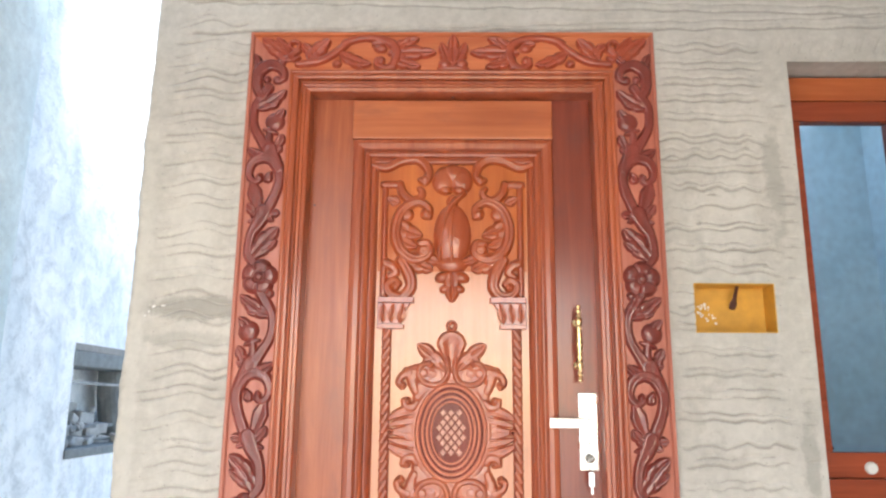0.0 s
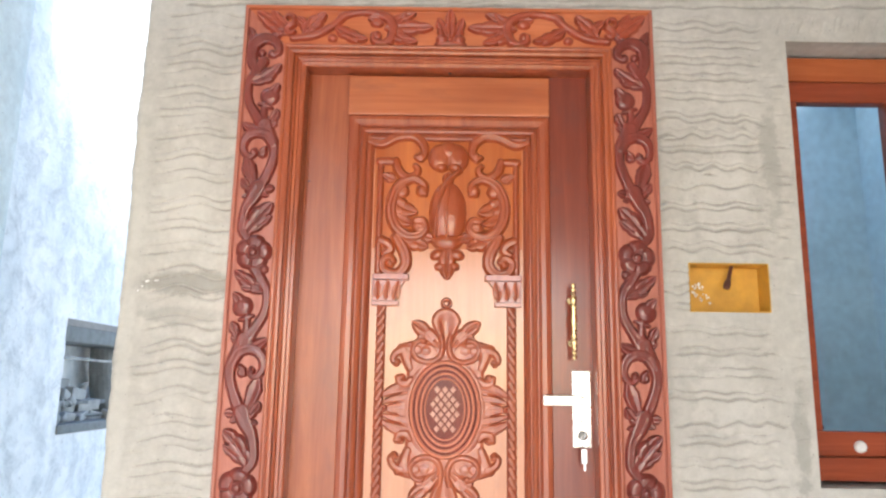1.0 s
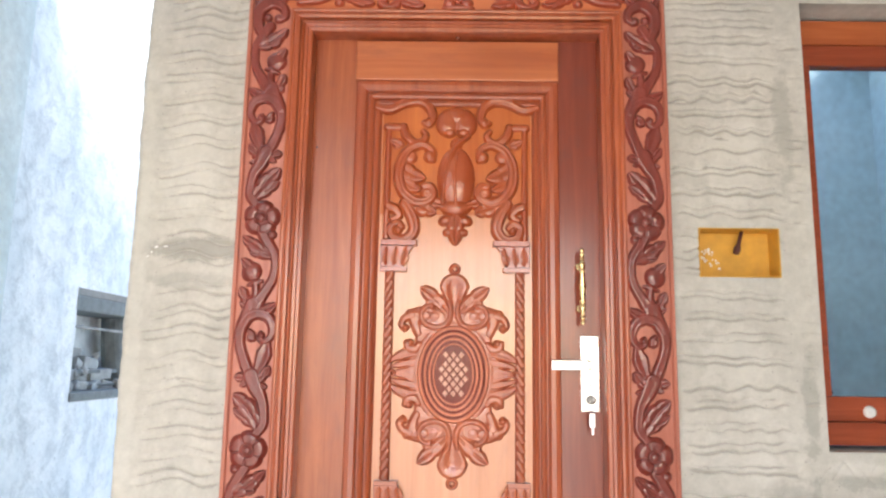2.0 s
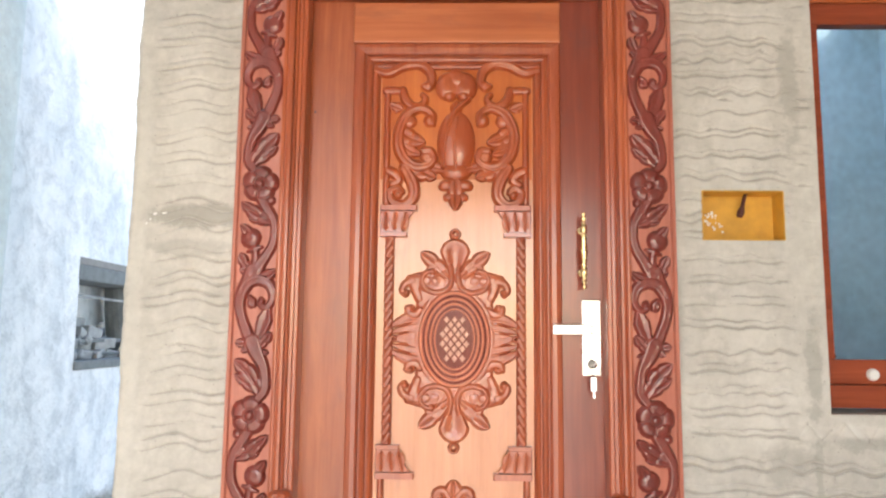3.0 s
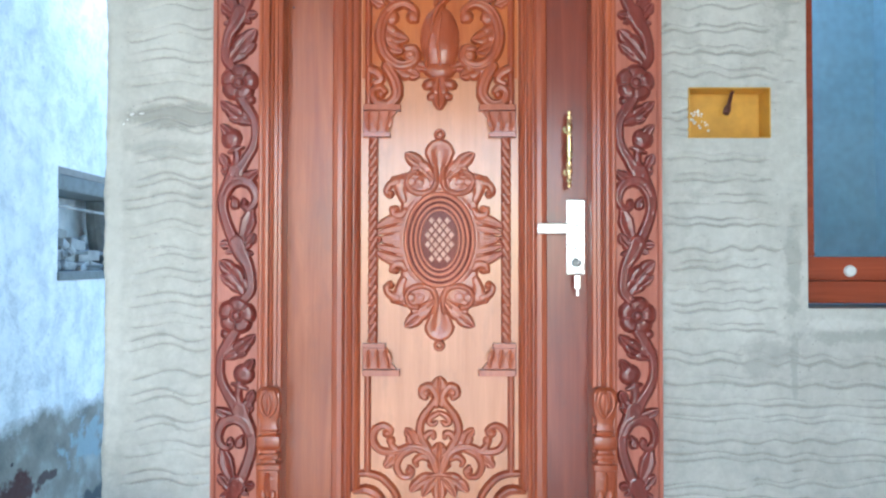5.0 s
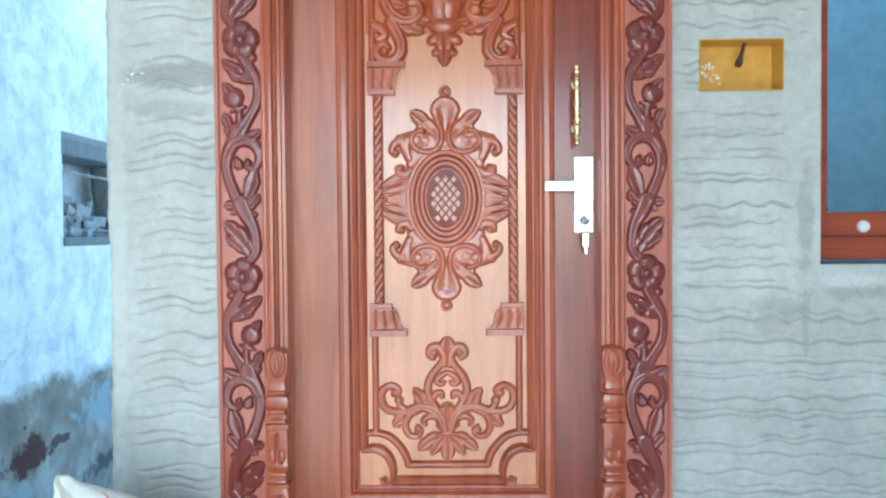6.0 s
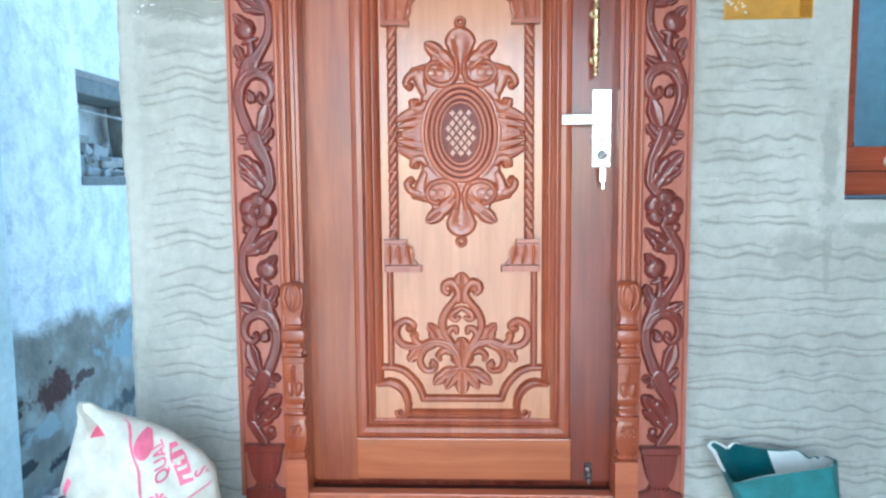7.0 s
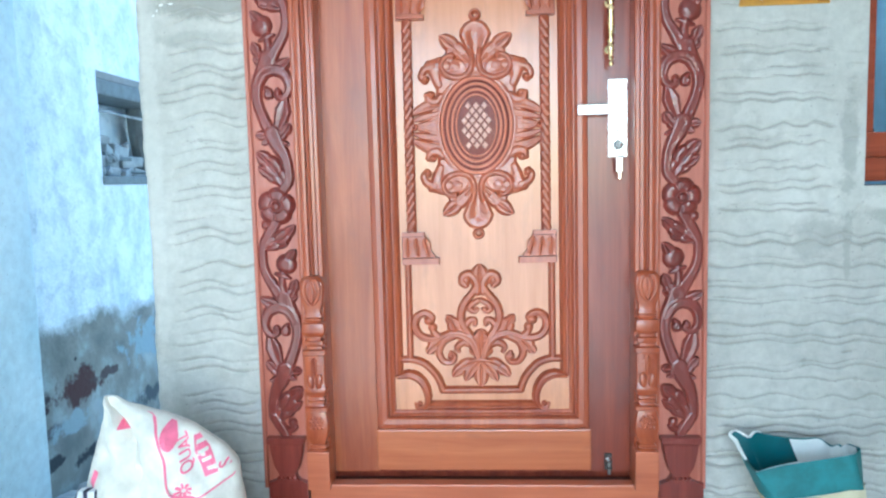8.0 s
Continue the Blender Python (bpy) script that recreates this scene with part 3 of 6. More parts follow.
class Relief:
    """Carving in low relief: each leaf, shoot or boss is a rounded swelling on a board, the highest one wins, and each becomes a part of its own."""

    def __init__(self, x0, x1, z0, z1, y0, step=0.0017, fat=1.08):
        self.xs, self.zs = np.arange(x0, x1 + step, step), np.arange(z0, z1 + step, step)
        self.X, self.Z = np.meshgrid(self.xs, self.zs)
        self.H, self.L = np.zeros_like(self.X), np.full(self.X.shape, -1)
        self.names, self.y0, self.step, self.fat = [], y0, step, fat

    def put(self, name, fn, pts, reach):
        p = np.array(pts)
        i0, i1 = np.searchsorted(self.xs, (p[:, 0].min() - reach, p[:, 0].max() + reach))
        j0, j1 = np.searchsorted(self.zs, (p[:, 1].min() - reach, p[:, 1].max() + reach))
        if i1 <= i0 or j1 <= j0:
            return
        h = fn(self.X[j0:j1, i0:i1], self.Z[j0:j1, i0:i1])
        old = self.H[j0:j1, i0:i1]
        won = h > old
        old[won] = h[won]
        self.L[j0:j1, i0:i1][won] = len(self.names)
        self.names.append(name)

    @staticmethod
    def along(X, Z, line):
        """For each place the nearest point of a line: how far along (0 to 1) and the signed distance from it."""
        P = np.array([(p[0], p[1]) for p in line])
        D = np.diff(P, axis=0)
        T = np.linalg.norm(D, axis=1)
        run = np.r_[0, np.cumsum(T)]
        best, u, side = np.full(X.shape, 1e9), np.zeros(X.shape), np.zeros(X.shape)
        for k in range(len(D)):
            dx, dz = X - P[k, 0], Z - P[k, 1]
            q = (dx * D[k, 0] + dz * D[k, 1]) / (T[k] ** 2 + 1e-12)
            q = np.clip(q, 0, 1)
            ex, ez = dx - q * D[k, 0], dz - q * D[k, 1]
            d = np.hypot(ex, ez)
            near = d < best
            best[near], u[near] = d[near], ((run[k] + q * T[k]) / run[-1])[near]
            side[near] = np.sign(D[k, 0] * ez - D[k, 1] * ex)[near]
        return u, best * np.where(side == 0, 1, side), run[-1]

    def shoot(self, pts, widths, h, name="shoot", vein=0.0, dish=0.0):
        """A flat-topped stem: short rounded shoulders, a shallow hollow between two soft crests."""
        line = smooth_line(pts, 5)

        def fn(X, Z):
            u, d, _ = self.along(X, Z, line)
            w = self.fat * np.interp(u, np.linspace(0, 1, len(widths)), widths)
            t = np.clip(np.abs(d) / w, 0, 1)
            brim = np.minimum(0.008, 0.7 * w)
            top = np.clip((1 - t) * w / brim, 0, 1)
            top = np.sqrt(np.clip(1 - (1 - top) ** 2, 0, 1)) * (1 - dish * np.cos(t * np.pi / 2) ** 2) * (1 - 0.22 * t * t)
            return h * (0.62 + 0.38 * w / (self.fat * max(widths))) * top * (1 - 0.6 * vein * np.exp(-((d / w - 0.25) / 0.22) ** 2))
        self.put(name, fn, [(p[0], p[1]) for p in line], 1.1 * max(widths))

    def leaf(self, base, tip, width, h, lobes=3, bend=0.0, cut=0.30, peak=0.45, name="leaf", curl=0.35):
        """A lobed leaf with a sunk midrib and side veins; its tip rises and rolls over."""
        b, t = Vector(base), Vector(tip)
        perp = Vector((-(t - b)[1], (t - b)[0]))
        mid = (b + t) / 2 + perp * bend
        line = [b * (1 - k / 14) ** 2 + mid * 2 * (k / 14) * (1 - k / 14) + t * (k / 14) ** 2 for k in range(15)]

        def fn(X, Z):
            u, d, length = self.along(X, Z, line)
            e0 = np.abs(d) / width
            g = np.log(0.5) / np.log(peak)
            env = np.sin(np.pi * np.clip(u, 0, 1) ** g) ** 0.55 * (0.88 + 0.12 * u) + 0.18 * (1 - u)
            v = (u - 0.38 * e0 * width / length) * lobes
            lob = 1 - cut * (1 - np.abs(np.sin(np.pi * v)) ** 0.55) if lobes > 1 else 1.0
            e = e0 / np.maximum(env * lob, 1e-3)
            over = np.clip(1 - e, 0, 1)
            edge = np.clip(over / 0.30, 0, 1) ** 0.5
            body = 0.76 + 0.24 * np.sin(np.pi * np.clip(e, 0, 1) ** 0.9)
            rib = 1 - 0.20 * np.exp(-(e0 / 0.10) ** 2) * (u < 0.92)
            side = 1 - (0.14 * np.exp(-((np.abs(v - np.round(v))) / 0.10) ** 2) * np.clip(e * 2, 0, 1) if lobes > 1 else 0)
            rise = 0.72 + curl * u ** 2
            tail = np.where((u >= 0.999) & (np.abs(d) > 1e-9), np.clip(1 - e0 / 0.22, 0, 1), 1)
            return h * edge * body * rib * side * rise * np.minimum(tail + (u < 0.999), 1)
        self.put(name, fn, [(p[0], p[1]) for p in line], width * 1.25)

    def boss(self, c, rx, rz, h, turn=0.0, name="bud", dimple=0.0):
        ca, sa = math.cos(radians(turn)), math.sin(radians(turn))

        def fn(X, Z):
            dx, dz = X - c[0], Z - c[1]
            t = np.hypot((dx * ca + dz * sa) / rx, (-dx * sa + dz * ca) / rz)
            return h * np.sqrt(np.clip(1 - t ** 2, 0, 1)) * (1 - dimple * np.exp(-(t / 0.4) ** 2))
        self.put(name, fn, [c], max(rx, rz))

    def loop(self, c, rx, rz, w, h, name="ring"):
        def fn(X, Z):
            dx, dz = X - c[0], Z - c[1]
            t = np.hypot(dx / rx, dz / rz)
            d = (t - 1) * rx * rz / np.sqrt((rz * dx / (rx * t + 1e-9)) ** 2 + (rx * dz / (rz * t + 1e-9)) ** 2 + 1e-12) * np.hypot(dx, dz) / (np.hypot(dx, dz) + 1e-12)
            return h * np.sqrt(np.clip(1 - (d / w) ** 2, 0, 1))
        self.put(name, fn, [c], max(rx, rz) + w)

    def flower(self, c, r, h, petals=5, turn=10):
        def fn(X, Z):
            dx, dz = X - c[0], Z - c[1]
            q, a = np.hypot(dx, dz) / r, np.arctan2(dz, dx) - radians(turn)
            lob = 0.86 + 0.14 * np.abs(np.cos(a * petals / 2)) ** 0.6
            t = q / lob
            groove = 1 - 0.28 * np.exp(-((np.abs(((a * petals / 6.2832 + 0.5) % 1.0) - 0.5) - 0.5) / 0.07) ** 2) * np.clip(t * 1.6, 0, 1)
            cup = 0.74 + 0.22 * np.sin(np.pi * np.clip(t, 0, 1) ** 1.2)
            heart = 0.40 * np.sqrt(np.clip(1 - (q / 0.20) ** 2, 0, 1)) - 0.25 * np.exp(-((q - 0.28) / 0.05) ** 2)
            return h * (np.clip((1 - t) / 0.22, 0, 1) ** 0.5 * cup * groove + heart)
        self.put("flower", fn, [c], r)

    def build(self, mat, owner, scale=1.0):
        H = self.H + 0.00022 * np.sin(self.X * 310 + 4 * np.sin(self.Z * 190)) * np.sin(self.Z * 270 + 2 * np.sin(self.X * 150)) * (self.H > 0.002)
        H = H * scale
        nz, nx = H.shape
        corner = np.stack([H[:-1, :-1], H[:-1, 1:], H[1:, 1:], H[1:, :-1]])
        label = np.stack([self.L[:-1, :-1], self.L[:-1, 1:], self.L[1:, 1:], self.L[1:, :-1]])
        best = np.take_along_axis(label, corner.argmax(0)[None], 0)[0]
        live = corner.max(0) > 0.0004
        ids = np.arange(nz * nx).reshape(nz, nx)
        quads = np.stack([ids[:-1, :-1], ids[:-1, 1:], ids[1:, 1:], ids[1:, :-1]], -1)
        V = np.stack([self.X.ravel(), (self.y0 - H).ravel(), self.Z.ravel()], -1)
        for k, name in enumerate(self.names):
            q = quads[live & (best == k)]
            if len(q) < 6:
                continue
            used, where = np.unique(q, return_inverse=True)
            me = bpy.data.meshes.new(name)
            me.from_pydata(V[used].tolist(), [], where.reshape(-1, 4).tolist())
            me.materials.append(mat)
            me.polygons.foreach_set("use_smooth", [True] * len(me.polygons))
            new(name, me).parent = owner


def vine(R, x, z, m, stretch, top=False):
    """One length of the climbing vine from a flower up to the next: stem, calyx, arched shoot with pod and berries, bud. m: 1 or -1 turns it over."""

    def at(a, b):
        return (x + m * a, z + b * stretch)

    R.leaf(at(-0.026, 0.046), at(0.046, 0.140), 0.026, 0.0135, 3, 0.12 * m, cut=0.22, peak=0.55)
    R.leaf(at(-0.018, 0.060), at(0.044, 0.104), 0.015, 0.0125, 2, -0.05 * m)
    R.shoot([at(-0.007, 0.030), at(-0.032, 0.061), at(-0.034, 0.090), at(-0.027, 0.126), at(-0.010, 0.157), at(0.003, 0.186)],
            (0.011, 0.012, 0.012, 0.013, 0.017, 0.020), 0.0140, dish=0.15)
    # calyx
    R.leaf(at(0.000, 0.165), at(-0.044, 0.211), 0.016, 0.0130, 2, 0.12 * m, peak=0.6)
    R.leaf(at(-0.004, 0.166), at(-0.041, 0.158), 0.010, 0.0115, 1, 0.1 * m)
    R.leaf(at(0.000, 0.174), at(0.047, 0.182), 0.014, 0.0125, 2, 0.12 * m, peak=0.6)
    R.leaf(at(0.004, 0.172), at(0.032, 0.160), 0.009, 0.0115, 1)
    # pod and berries hanging in the arch
    R.shoot([at(-0.033, 0.268), at(-0.029, 0.250), at(-0.022, 0.226), at(-0.013, 0.202), at(-0.005, 0.176)], (0.010, 0.0185, 0.0165, 0.010, 0.010), 0.0130, "pod", dish=0.35)
    R.boss(at(0.009, 0.286), 0.0125, 0.0145, 0.0130, name="berry", dimple=0.25)
    R.shoot([at(0.014, 0.300), at(0.004, 0.292), at(0.002, 0.279)], (0.006, 0.006, 0.005), 0.0110, "tendril")
    # arch
    R.shoot([at(0.004, 0.178), at(0.021, 0.217), at(0.034, 0.252), at(0.040, 0.285), at(0.035, 0.314), at(0.020, 0.343), at(0.008, 0.370)],
            (0.012, 0.0135, 0.0125, 0.0125, 0.014, 0.017, 0.020), 0.0145, dish=0.15)
    R.shoot([at(0.035, 0.312), at(0.020, 0.337), at(-0.007, 0.347), at(-0.034, 0.336), at(-0.046, 0.310), at(-0.042, 0.287), at(-0.027, 0.275), at(-0.013, 0.283), at(-0.015, 0.295)],
            (0.012, 0.014, 0.0145, 0.014, 0.0125, 0.011, 0.009, 0.008, 0.006), 0.0150, vein=0.1, dish=0.12)
    R.boss(at(-0.018, 0.289), 0.009, 0.010, 0.0150, name="scroll_eye")
    R.leaf(at(0.016, 0.340), at(-0.055, 0.373), 0.017, 0.0145, 1, 0.10 * m, peak=0.5)
    # fork above the arch: leaf, budded stalk, the stem that goes on
    R.leaf(at(0.012, 0.360), at(0.043, 0.417), 0.016, 0.0130, 2, -0.10 * m, peak=0.6)
    R.leaf(at(0.018, 0.362), at(0.044, 0.375), 0.010, 0.0120, 1)
    R.shoot([at(0.009, 0.366), at(0.004, 0.400), at(0.006, 0.432)], (0.013, 0.0095, 0.0085), 0.0125, "stalk")
    R.shoot([at(-0.011, 0.432), at(0.007, 0.427), at(0.025, 0.420)], (0.004, 0.009, 0.004), 0.0125, "sepal")
    R.boss(at(0.018, 0.456), 0.0275, 0.0265, 0.0160, -30 * m, name="bud", dimple=0.12)
    R.leaf(at(0.016, 0.452), at(0.045, 0.492), 0.015, 0.0165, 1, 0.1 * m)
    R.leaf(at(-0.037, 0.497), at(0.046, 0.553), 0.021, 0.0140, 3, -0.10 * m, cut=0.2)
    R.leaf(at(-0.032, 0.500), at(0.026, 0.507), 0.013, 0.0125, 2)
    R.shoot([at(0.008, 0.360), at(-0.017, 0.399), at(-0.038, 0.435), at(-0.044, 0.472), at(-0.040, 0.504), at(-0.024, 0.531), at(-0.005, 0.562)],
            (0.018, 0.0135, 0.0115, 0.0105, 0.011, 0.013, 0.013), 0.0145, dish=0.15)
    R.boss(at(-0.031, 0.556), 0.0130, 0.0125, 0.0130, name="curl")
    if not top:
        R.flower(at(-0.001, 0.601), 0.050, 0.0165)
    else:
        # the last shoot bows over under the mitre
        R.shoot([at(-0.024, 0.531), at(-0.040, 0.570), at(-0.036, 0.612), at(-0.006, 0.634), at(0.026, 0.622), at(0.036, 0.596), at(0.022, 0.582)],
                (0.012, 0.014, 0.016, 0.017, 0.014, 0.011, 0.008), 0.0150, dish=0.15)
        R.boss(at(-0.012, 0.588), 0.011, 0.012, 0.0130, name="berry")
        R.boss(at(0.016, 0.586), 0.012, 0.013, 0.0140, name="berry")
        R.leaf(at(-0.030, 0.612), at(-0.052, 0.668), 0.016, 0.0120, 2)
        R.leaf(at(0.010, 0.628), at(0.046, 0.664), 0.014, 0.0115, 2)


for s in (-1, 1):
    xb = s * 0.5135
    R = Relief(xb - 0.0525, xb + 0.0525, 0.345, 2.255, Y_BAND, fat=1.16)
    vine(R, xb, 0.343, -s, 1.0405)
    vine(R, xb, 0.9686, s, 1.0)
    vine(R, xb, 1.5696, -s, 0.975, top=True)
    # the root of the vine in the pot
    R.shoot([(xb + s * 0.001, 0.346), (xb + s * 0.006, 0.366), (xb + s * 0.020, 0.388), (xb + s * 0.032, 0.408)], (0.012, 0.012, 0.013, 0.012), 0.0140, dish=0.15)
    R.boss((xb - s * 0.016, 0.392), 0.0125, 0.0125, 0.0130, name="berry")
    R.leaf((xb - s * 0.002, 0.368), (xb - s * 0.030, 0.384), 0.010, 0.0115, 1)
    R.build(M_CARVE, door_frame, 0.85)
    # goblet pot and plinth at the foot
    def pair(rows):
        return [(xb + w, z) for w, z in rows] + [(xb - w, z) for w, z in rows[::-1]]

    bm = bmesh.new()
    prism(bm, pair([(0.0515, 0.357), (0.0515, 0.347), (0.048, 0.3405)]), -0.049, Y_BAND, 0.03)
    prism(bm, pair([(0.0465, 0.341), (0.044, 0.318), (0.0385, 0.292), (0.034, 0.276), (0.027, 0.264), (0.0225, 0.256)]), -0.045, Y_BAND, 0.07)
    pot = part("pot", bm, M_CARVE, door_frame)
    bm = prism(bmesh.new(), pair([(0.0225, 0.257), (0.027, 0.246), (0.034, 0.239), (0.0515, 0.232)]), -0.042, Y_BAND, 0.05)
    part("pot_foot", bm, M_CARVE, pot)
    for i in range(5):
        part("bead", dome(bmesh.new(), (xb - 0.022 + 0.011 * i, 0.2465), 0.0058, 0.0062, 0.009, -0.040, 0, 10, 3), M_CARVE, pot, smooth=True)
    part("plinth", boxed(xb - 0.0535, xb + 0.060 if s > 0 else xb + 0.0535, -0.038, 0.02, 0.13, 0.2335, bevel=0.004), M_CARVE, door_frame)
    # half column in front of the inner moulding
    xq = s * 0.4285
    prof = [(0.0, 0.020), (0.005, 0.023), (0.009, 0.0175), (0.011, 0.021), (0.018, 0.021), (0.021, 0.0165), (0.026, 0.0185), (0.040, 0.0245), (0.064, 0.0270), (0.088, 0.0260),
            (0.104, 0.0225), (0.109, 0.0215), (0.111, 0.0270), (0.121, 0.0270), (0.124, 0.0190), (0.129, 0.0170), (0.132, 0.0205), (0.137, 0.0205), (0.139, 0.0175),
            (0.141, 0.0205), (0.146, 0.0205), (0.149, 0.0180), (0.156, 0.0235), (0.170, 0.0265), (0.174, 0.0240), (0.200, 0.0235), (0.240, 0.0245), (0.259, 0.0240),
            (0.262, 0.0275), (0.274, 0.0275), (0.277, 0.0185), (0.284, 0.0180), (0.288, 0.0225), (0.298, 0.0225), (0.302, 0.0175), (0.309, 0.0175), (0.313, 0.0240),
            (0.322, 0.0275), (0.336, 0.0275), (0.345, 0.0245), (0.348, 0.0175), (0.352, 0.0210), (0.357, 0.0210), (0.359, 0.0180), (0.361, 0.0210), (0.366, 0.0210),
            (0.370, 0.0185), (0.386, 0.0200), (0.402, 0.0245), (0.430, 0.0275), (0.452, 0.0270), (0.464, 0.0220), (0.469, 0.0120)]
    bm = turned(bmesh.new(), prof, (xq, -0.024, 0.317), n=24)
    for v in bm.verts:
        dx, dy = v.co.x - xq, v.co.y + 0.024
        far = math.hypot(dx, dy) + 1e-9
        grow = far / (abs(dx) ** 7 + abs(dy) ** 7 + 1e-24) ** (1 / 7)
        v.co.x, v.co.y = xq + dx * grow * 1.16, -0.024 + dy * grow * 0.8
    column = part("half_column", bm, M_MOULD, door_frame, smooth=True)
    for k in (-1, 1):
        bm = stem(bmesh.new(), [(xq + k * 0.003, 0.712), (xq + k * 0.015, 0.728), (xq + k * 0.020, 0.752), (xq + k * 0.014, 0.775), (xq + k * 0.003, 0.778)],
                  (0.004, 0.006, 0.007, 0.006, 0.003), 0.008, -0.0435)
        part("column_leaf", bm, M_MOULD, column, smooth=True)
        bm = dome(bmesh.new(), (xq + k * 0.0115, 0.508), 0.0105, 0.021, 0.006, -0.0425, -8 * k, 12, 4)
        part("column_leaf", bm, M_MOULD, column, smooth=True)
    part("column_leaf", stem(bmesh.new(), [(xq, 0.718), (xq + 0.004, 0.745), (xq, 0.770)], (0.004, 0.007, 0.004), 0.006, -0.0445), M_MOULD, column, smooth=True)
    bm = acanthus(bmesh.new(), (xq, 0.574), (xq, 0.520), 0.019, 0.006, -0.0425, 2)
    part("column_leaf", bm, M_MOULD, column, smooth=True)
    bm = bmesh.new()
    for row in range(4):
        for i in range(4 - row % 2):
            dome(bm, (xq - 0.016 + 0.0053 * (row % 2) + 0.0107 * i, 0.384 + 0.0085 * row), 0.0052, 0.0058, 0.0028, -0.0448, 0, 8, 3)
    part("column_scales", bm, M_MOULD, column, smooth=True)
    part("column_block", boxed(xq - 0.030, xq + 0.030, -0.044, 0.01, 0.213, 0.3185, bevel=0.003), M_SILL, door_frame, "paler worn block under the half column")

# carved head: palmette in the middle, trailing leaves to both sides
zh = 2.222
R = Relief(-0.565, 0.572, 2.173, 2.277, Y_BAND)
for k in (-1, 1):
    R.leaf((XC + k * 0.010, 2.190), (XC + k * 0.036, 2.256), 0.018, 0.014, 2, name="palmette_leaf")
    R.boss((XC + k * 0.024, 2.192), 0.018, 0.015, 0.015, name="palmette_boss")
R.leaf((XC, 2.190), (XC, 2.282), 0.020, 0.017, 2, name="palmette_leaf")
R.boss((XC, 2.178), 0.046, 0.010, 0.012, name="palmette_boss")
for s in (-1, 1):
    def hx(a, b):
        return (XC + s * a, zh + b)

    R.leaf(hx(0.186, 0.002), hx(0.049, 0.003), 0.024, 0.0150, 3, -0.04 * s, cut=0.25)
    R.leaf(hx(0.178, 0.006), hx(0.098, 0.047), 0.018, 0.0140, 2, -0.14 * s)
    R.leaf(hx(0.160, 0.012), hx(0.124, 0.050), 0.013, 0.0135, 1)
    R.leaf(hx(0.176, -0.008), hx(0.092, -0.040), 0.019, 0.0140, 2, 0.12 * s)
    R.shoot([hx(0.172, -0.036), hx(0.161, 0.002), hx(0.178, 0.033), hx(0.222, 0.048), hx(0.262, 0.049), hx(0.302, 0.040)], (0.012, 0.014, 0.013, 0.011, 0.009, 0.011), 0.0150)
    R.shoot([hx(0.168, -0.030), hx(0.190, -0.044), hx(0.216, -0.036), hx(0.219, -0.018)], (0.012, 0.011, 0.010, 0.008), 0.0145, "tendril")
    R.boss(hx(0.208, -0.022), 0.0125, 0.0160, 0.0140, name="scroll_eye")
    R.boss(hx(0.209, 0.018), 0.0190, 0.0140, 0.0140, 10 * s, name="bud")
    R.leaf(hx(0.200, 0.030), hx(0.236, 0.030), 0.011, 0.0130, 1)
    R.leaf(hx(0.326, 0.004), hx(0.234, -0.034), 0.020, 0.0145, 3, 0.14 * s)
    R.leaf(hx(0.316, -0.004), hx(0.262, -0.044), 0.013, 0.0125, 2)
    R.boss(hx(0.309, 0.034), 0.0150, 0.0130, 0.0145, name="curl")
    R.shoot([hx(0.300, 0.040), hx(0.332, 0.010), hx(0.384, -0.022), hx(0.446, -0.032)], (0.011, 0.011, 0.011, 0.009), 0.0140)
    R.leaf(hx(0.416, -0.020), hx(0.354, 0.043), 0.024, 0.0150, 3, -0.10 * s, cut=0.22)
    R.leaf(hx(0.396, -0.012), hx(0.436, 0.030), 0.019, 0.0140, 2, 0.08 * s)
    R.boss(hx(0.334, -0.030), 0.0140, 0.0120, 0.0130, name="bud")
    R.loop(hx(0.457, 0.024), 0.0130, 0.0135, 0.0070, 0.0150, "curl")
    R.shoot([hx(0.446, 0.010), hx(0.462, -0.004), hx(0.456, -0.018), hx(0.444, -0.012)], (0.009, 0.010, 0.008, 0.006), 0.0140, "curl")
    R.leaf(hx(0.468, -0.020), hx(0.552, 0.046), 0.024, 0.0130, 3, 0.05 * s, cut=0.2)
    R.leaf(hx(0.472, 0.004), hx(0.510, 0.050), 0.016, 0.0120, 2)
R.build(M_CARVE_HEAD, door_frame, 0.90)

part("rebate", boxed(-0.457, 0.462, 0.0125, 0.10, 0.132, 0.2075), M_REBATE, door_frame, "dark rebate behind the threshold")
part("threshold", boxed(-0.457, 0.462, -0.027, 0.012, 0.132, 0.2225, bevel=0.004), M_SILL, door_frame, "lighter worn wooden threshold")

# ---------------------------------------------------------------- door leaf
Y_STILE, Y_FIELD = 0.044, 0.058
door = thing("door_1", "closed carved teak-coloured wooden door with orange varnished panels", "door", kind="structure")
part("core", boxed(-0.418, 0.424, 0.062, 0.098, 0.208, 2.13), M_STILE, door)
# Left stile takes the lit copy of the wood, right the darker one.
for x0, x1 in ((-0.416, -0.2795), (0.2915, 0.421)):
    part("stile", boxed(x0, x1, Y_STILE, 0.064, 0.2285, 2.128, bevel=0.0015), M_STILE_LIT if x0 < 0 else M_STILE, door)
for z0, z1 in ((0.2285, 0.353), (1.9865, 2.128)):
    part("rail", boxed(-0.279, 0.291, Y_STILE + 0.002, 0.064, z0, z1, bevel=0.0015), M_STILE, door)
part("raised_board", boxed(-0.284, 0.293, 0.031, 0.046, 1.987, 2.105, bevel=0.004), M_BOARD, door, "bright orange-brown raised board")
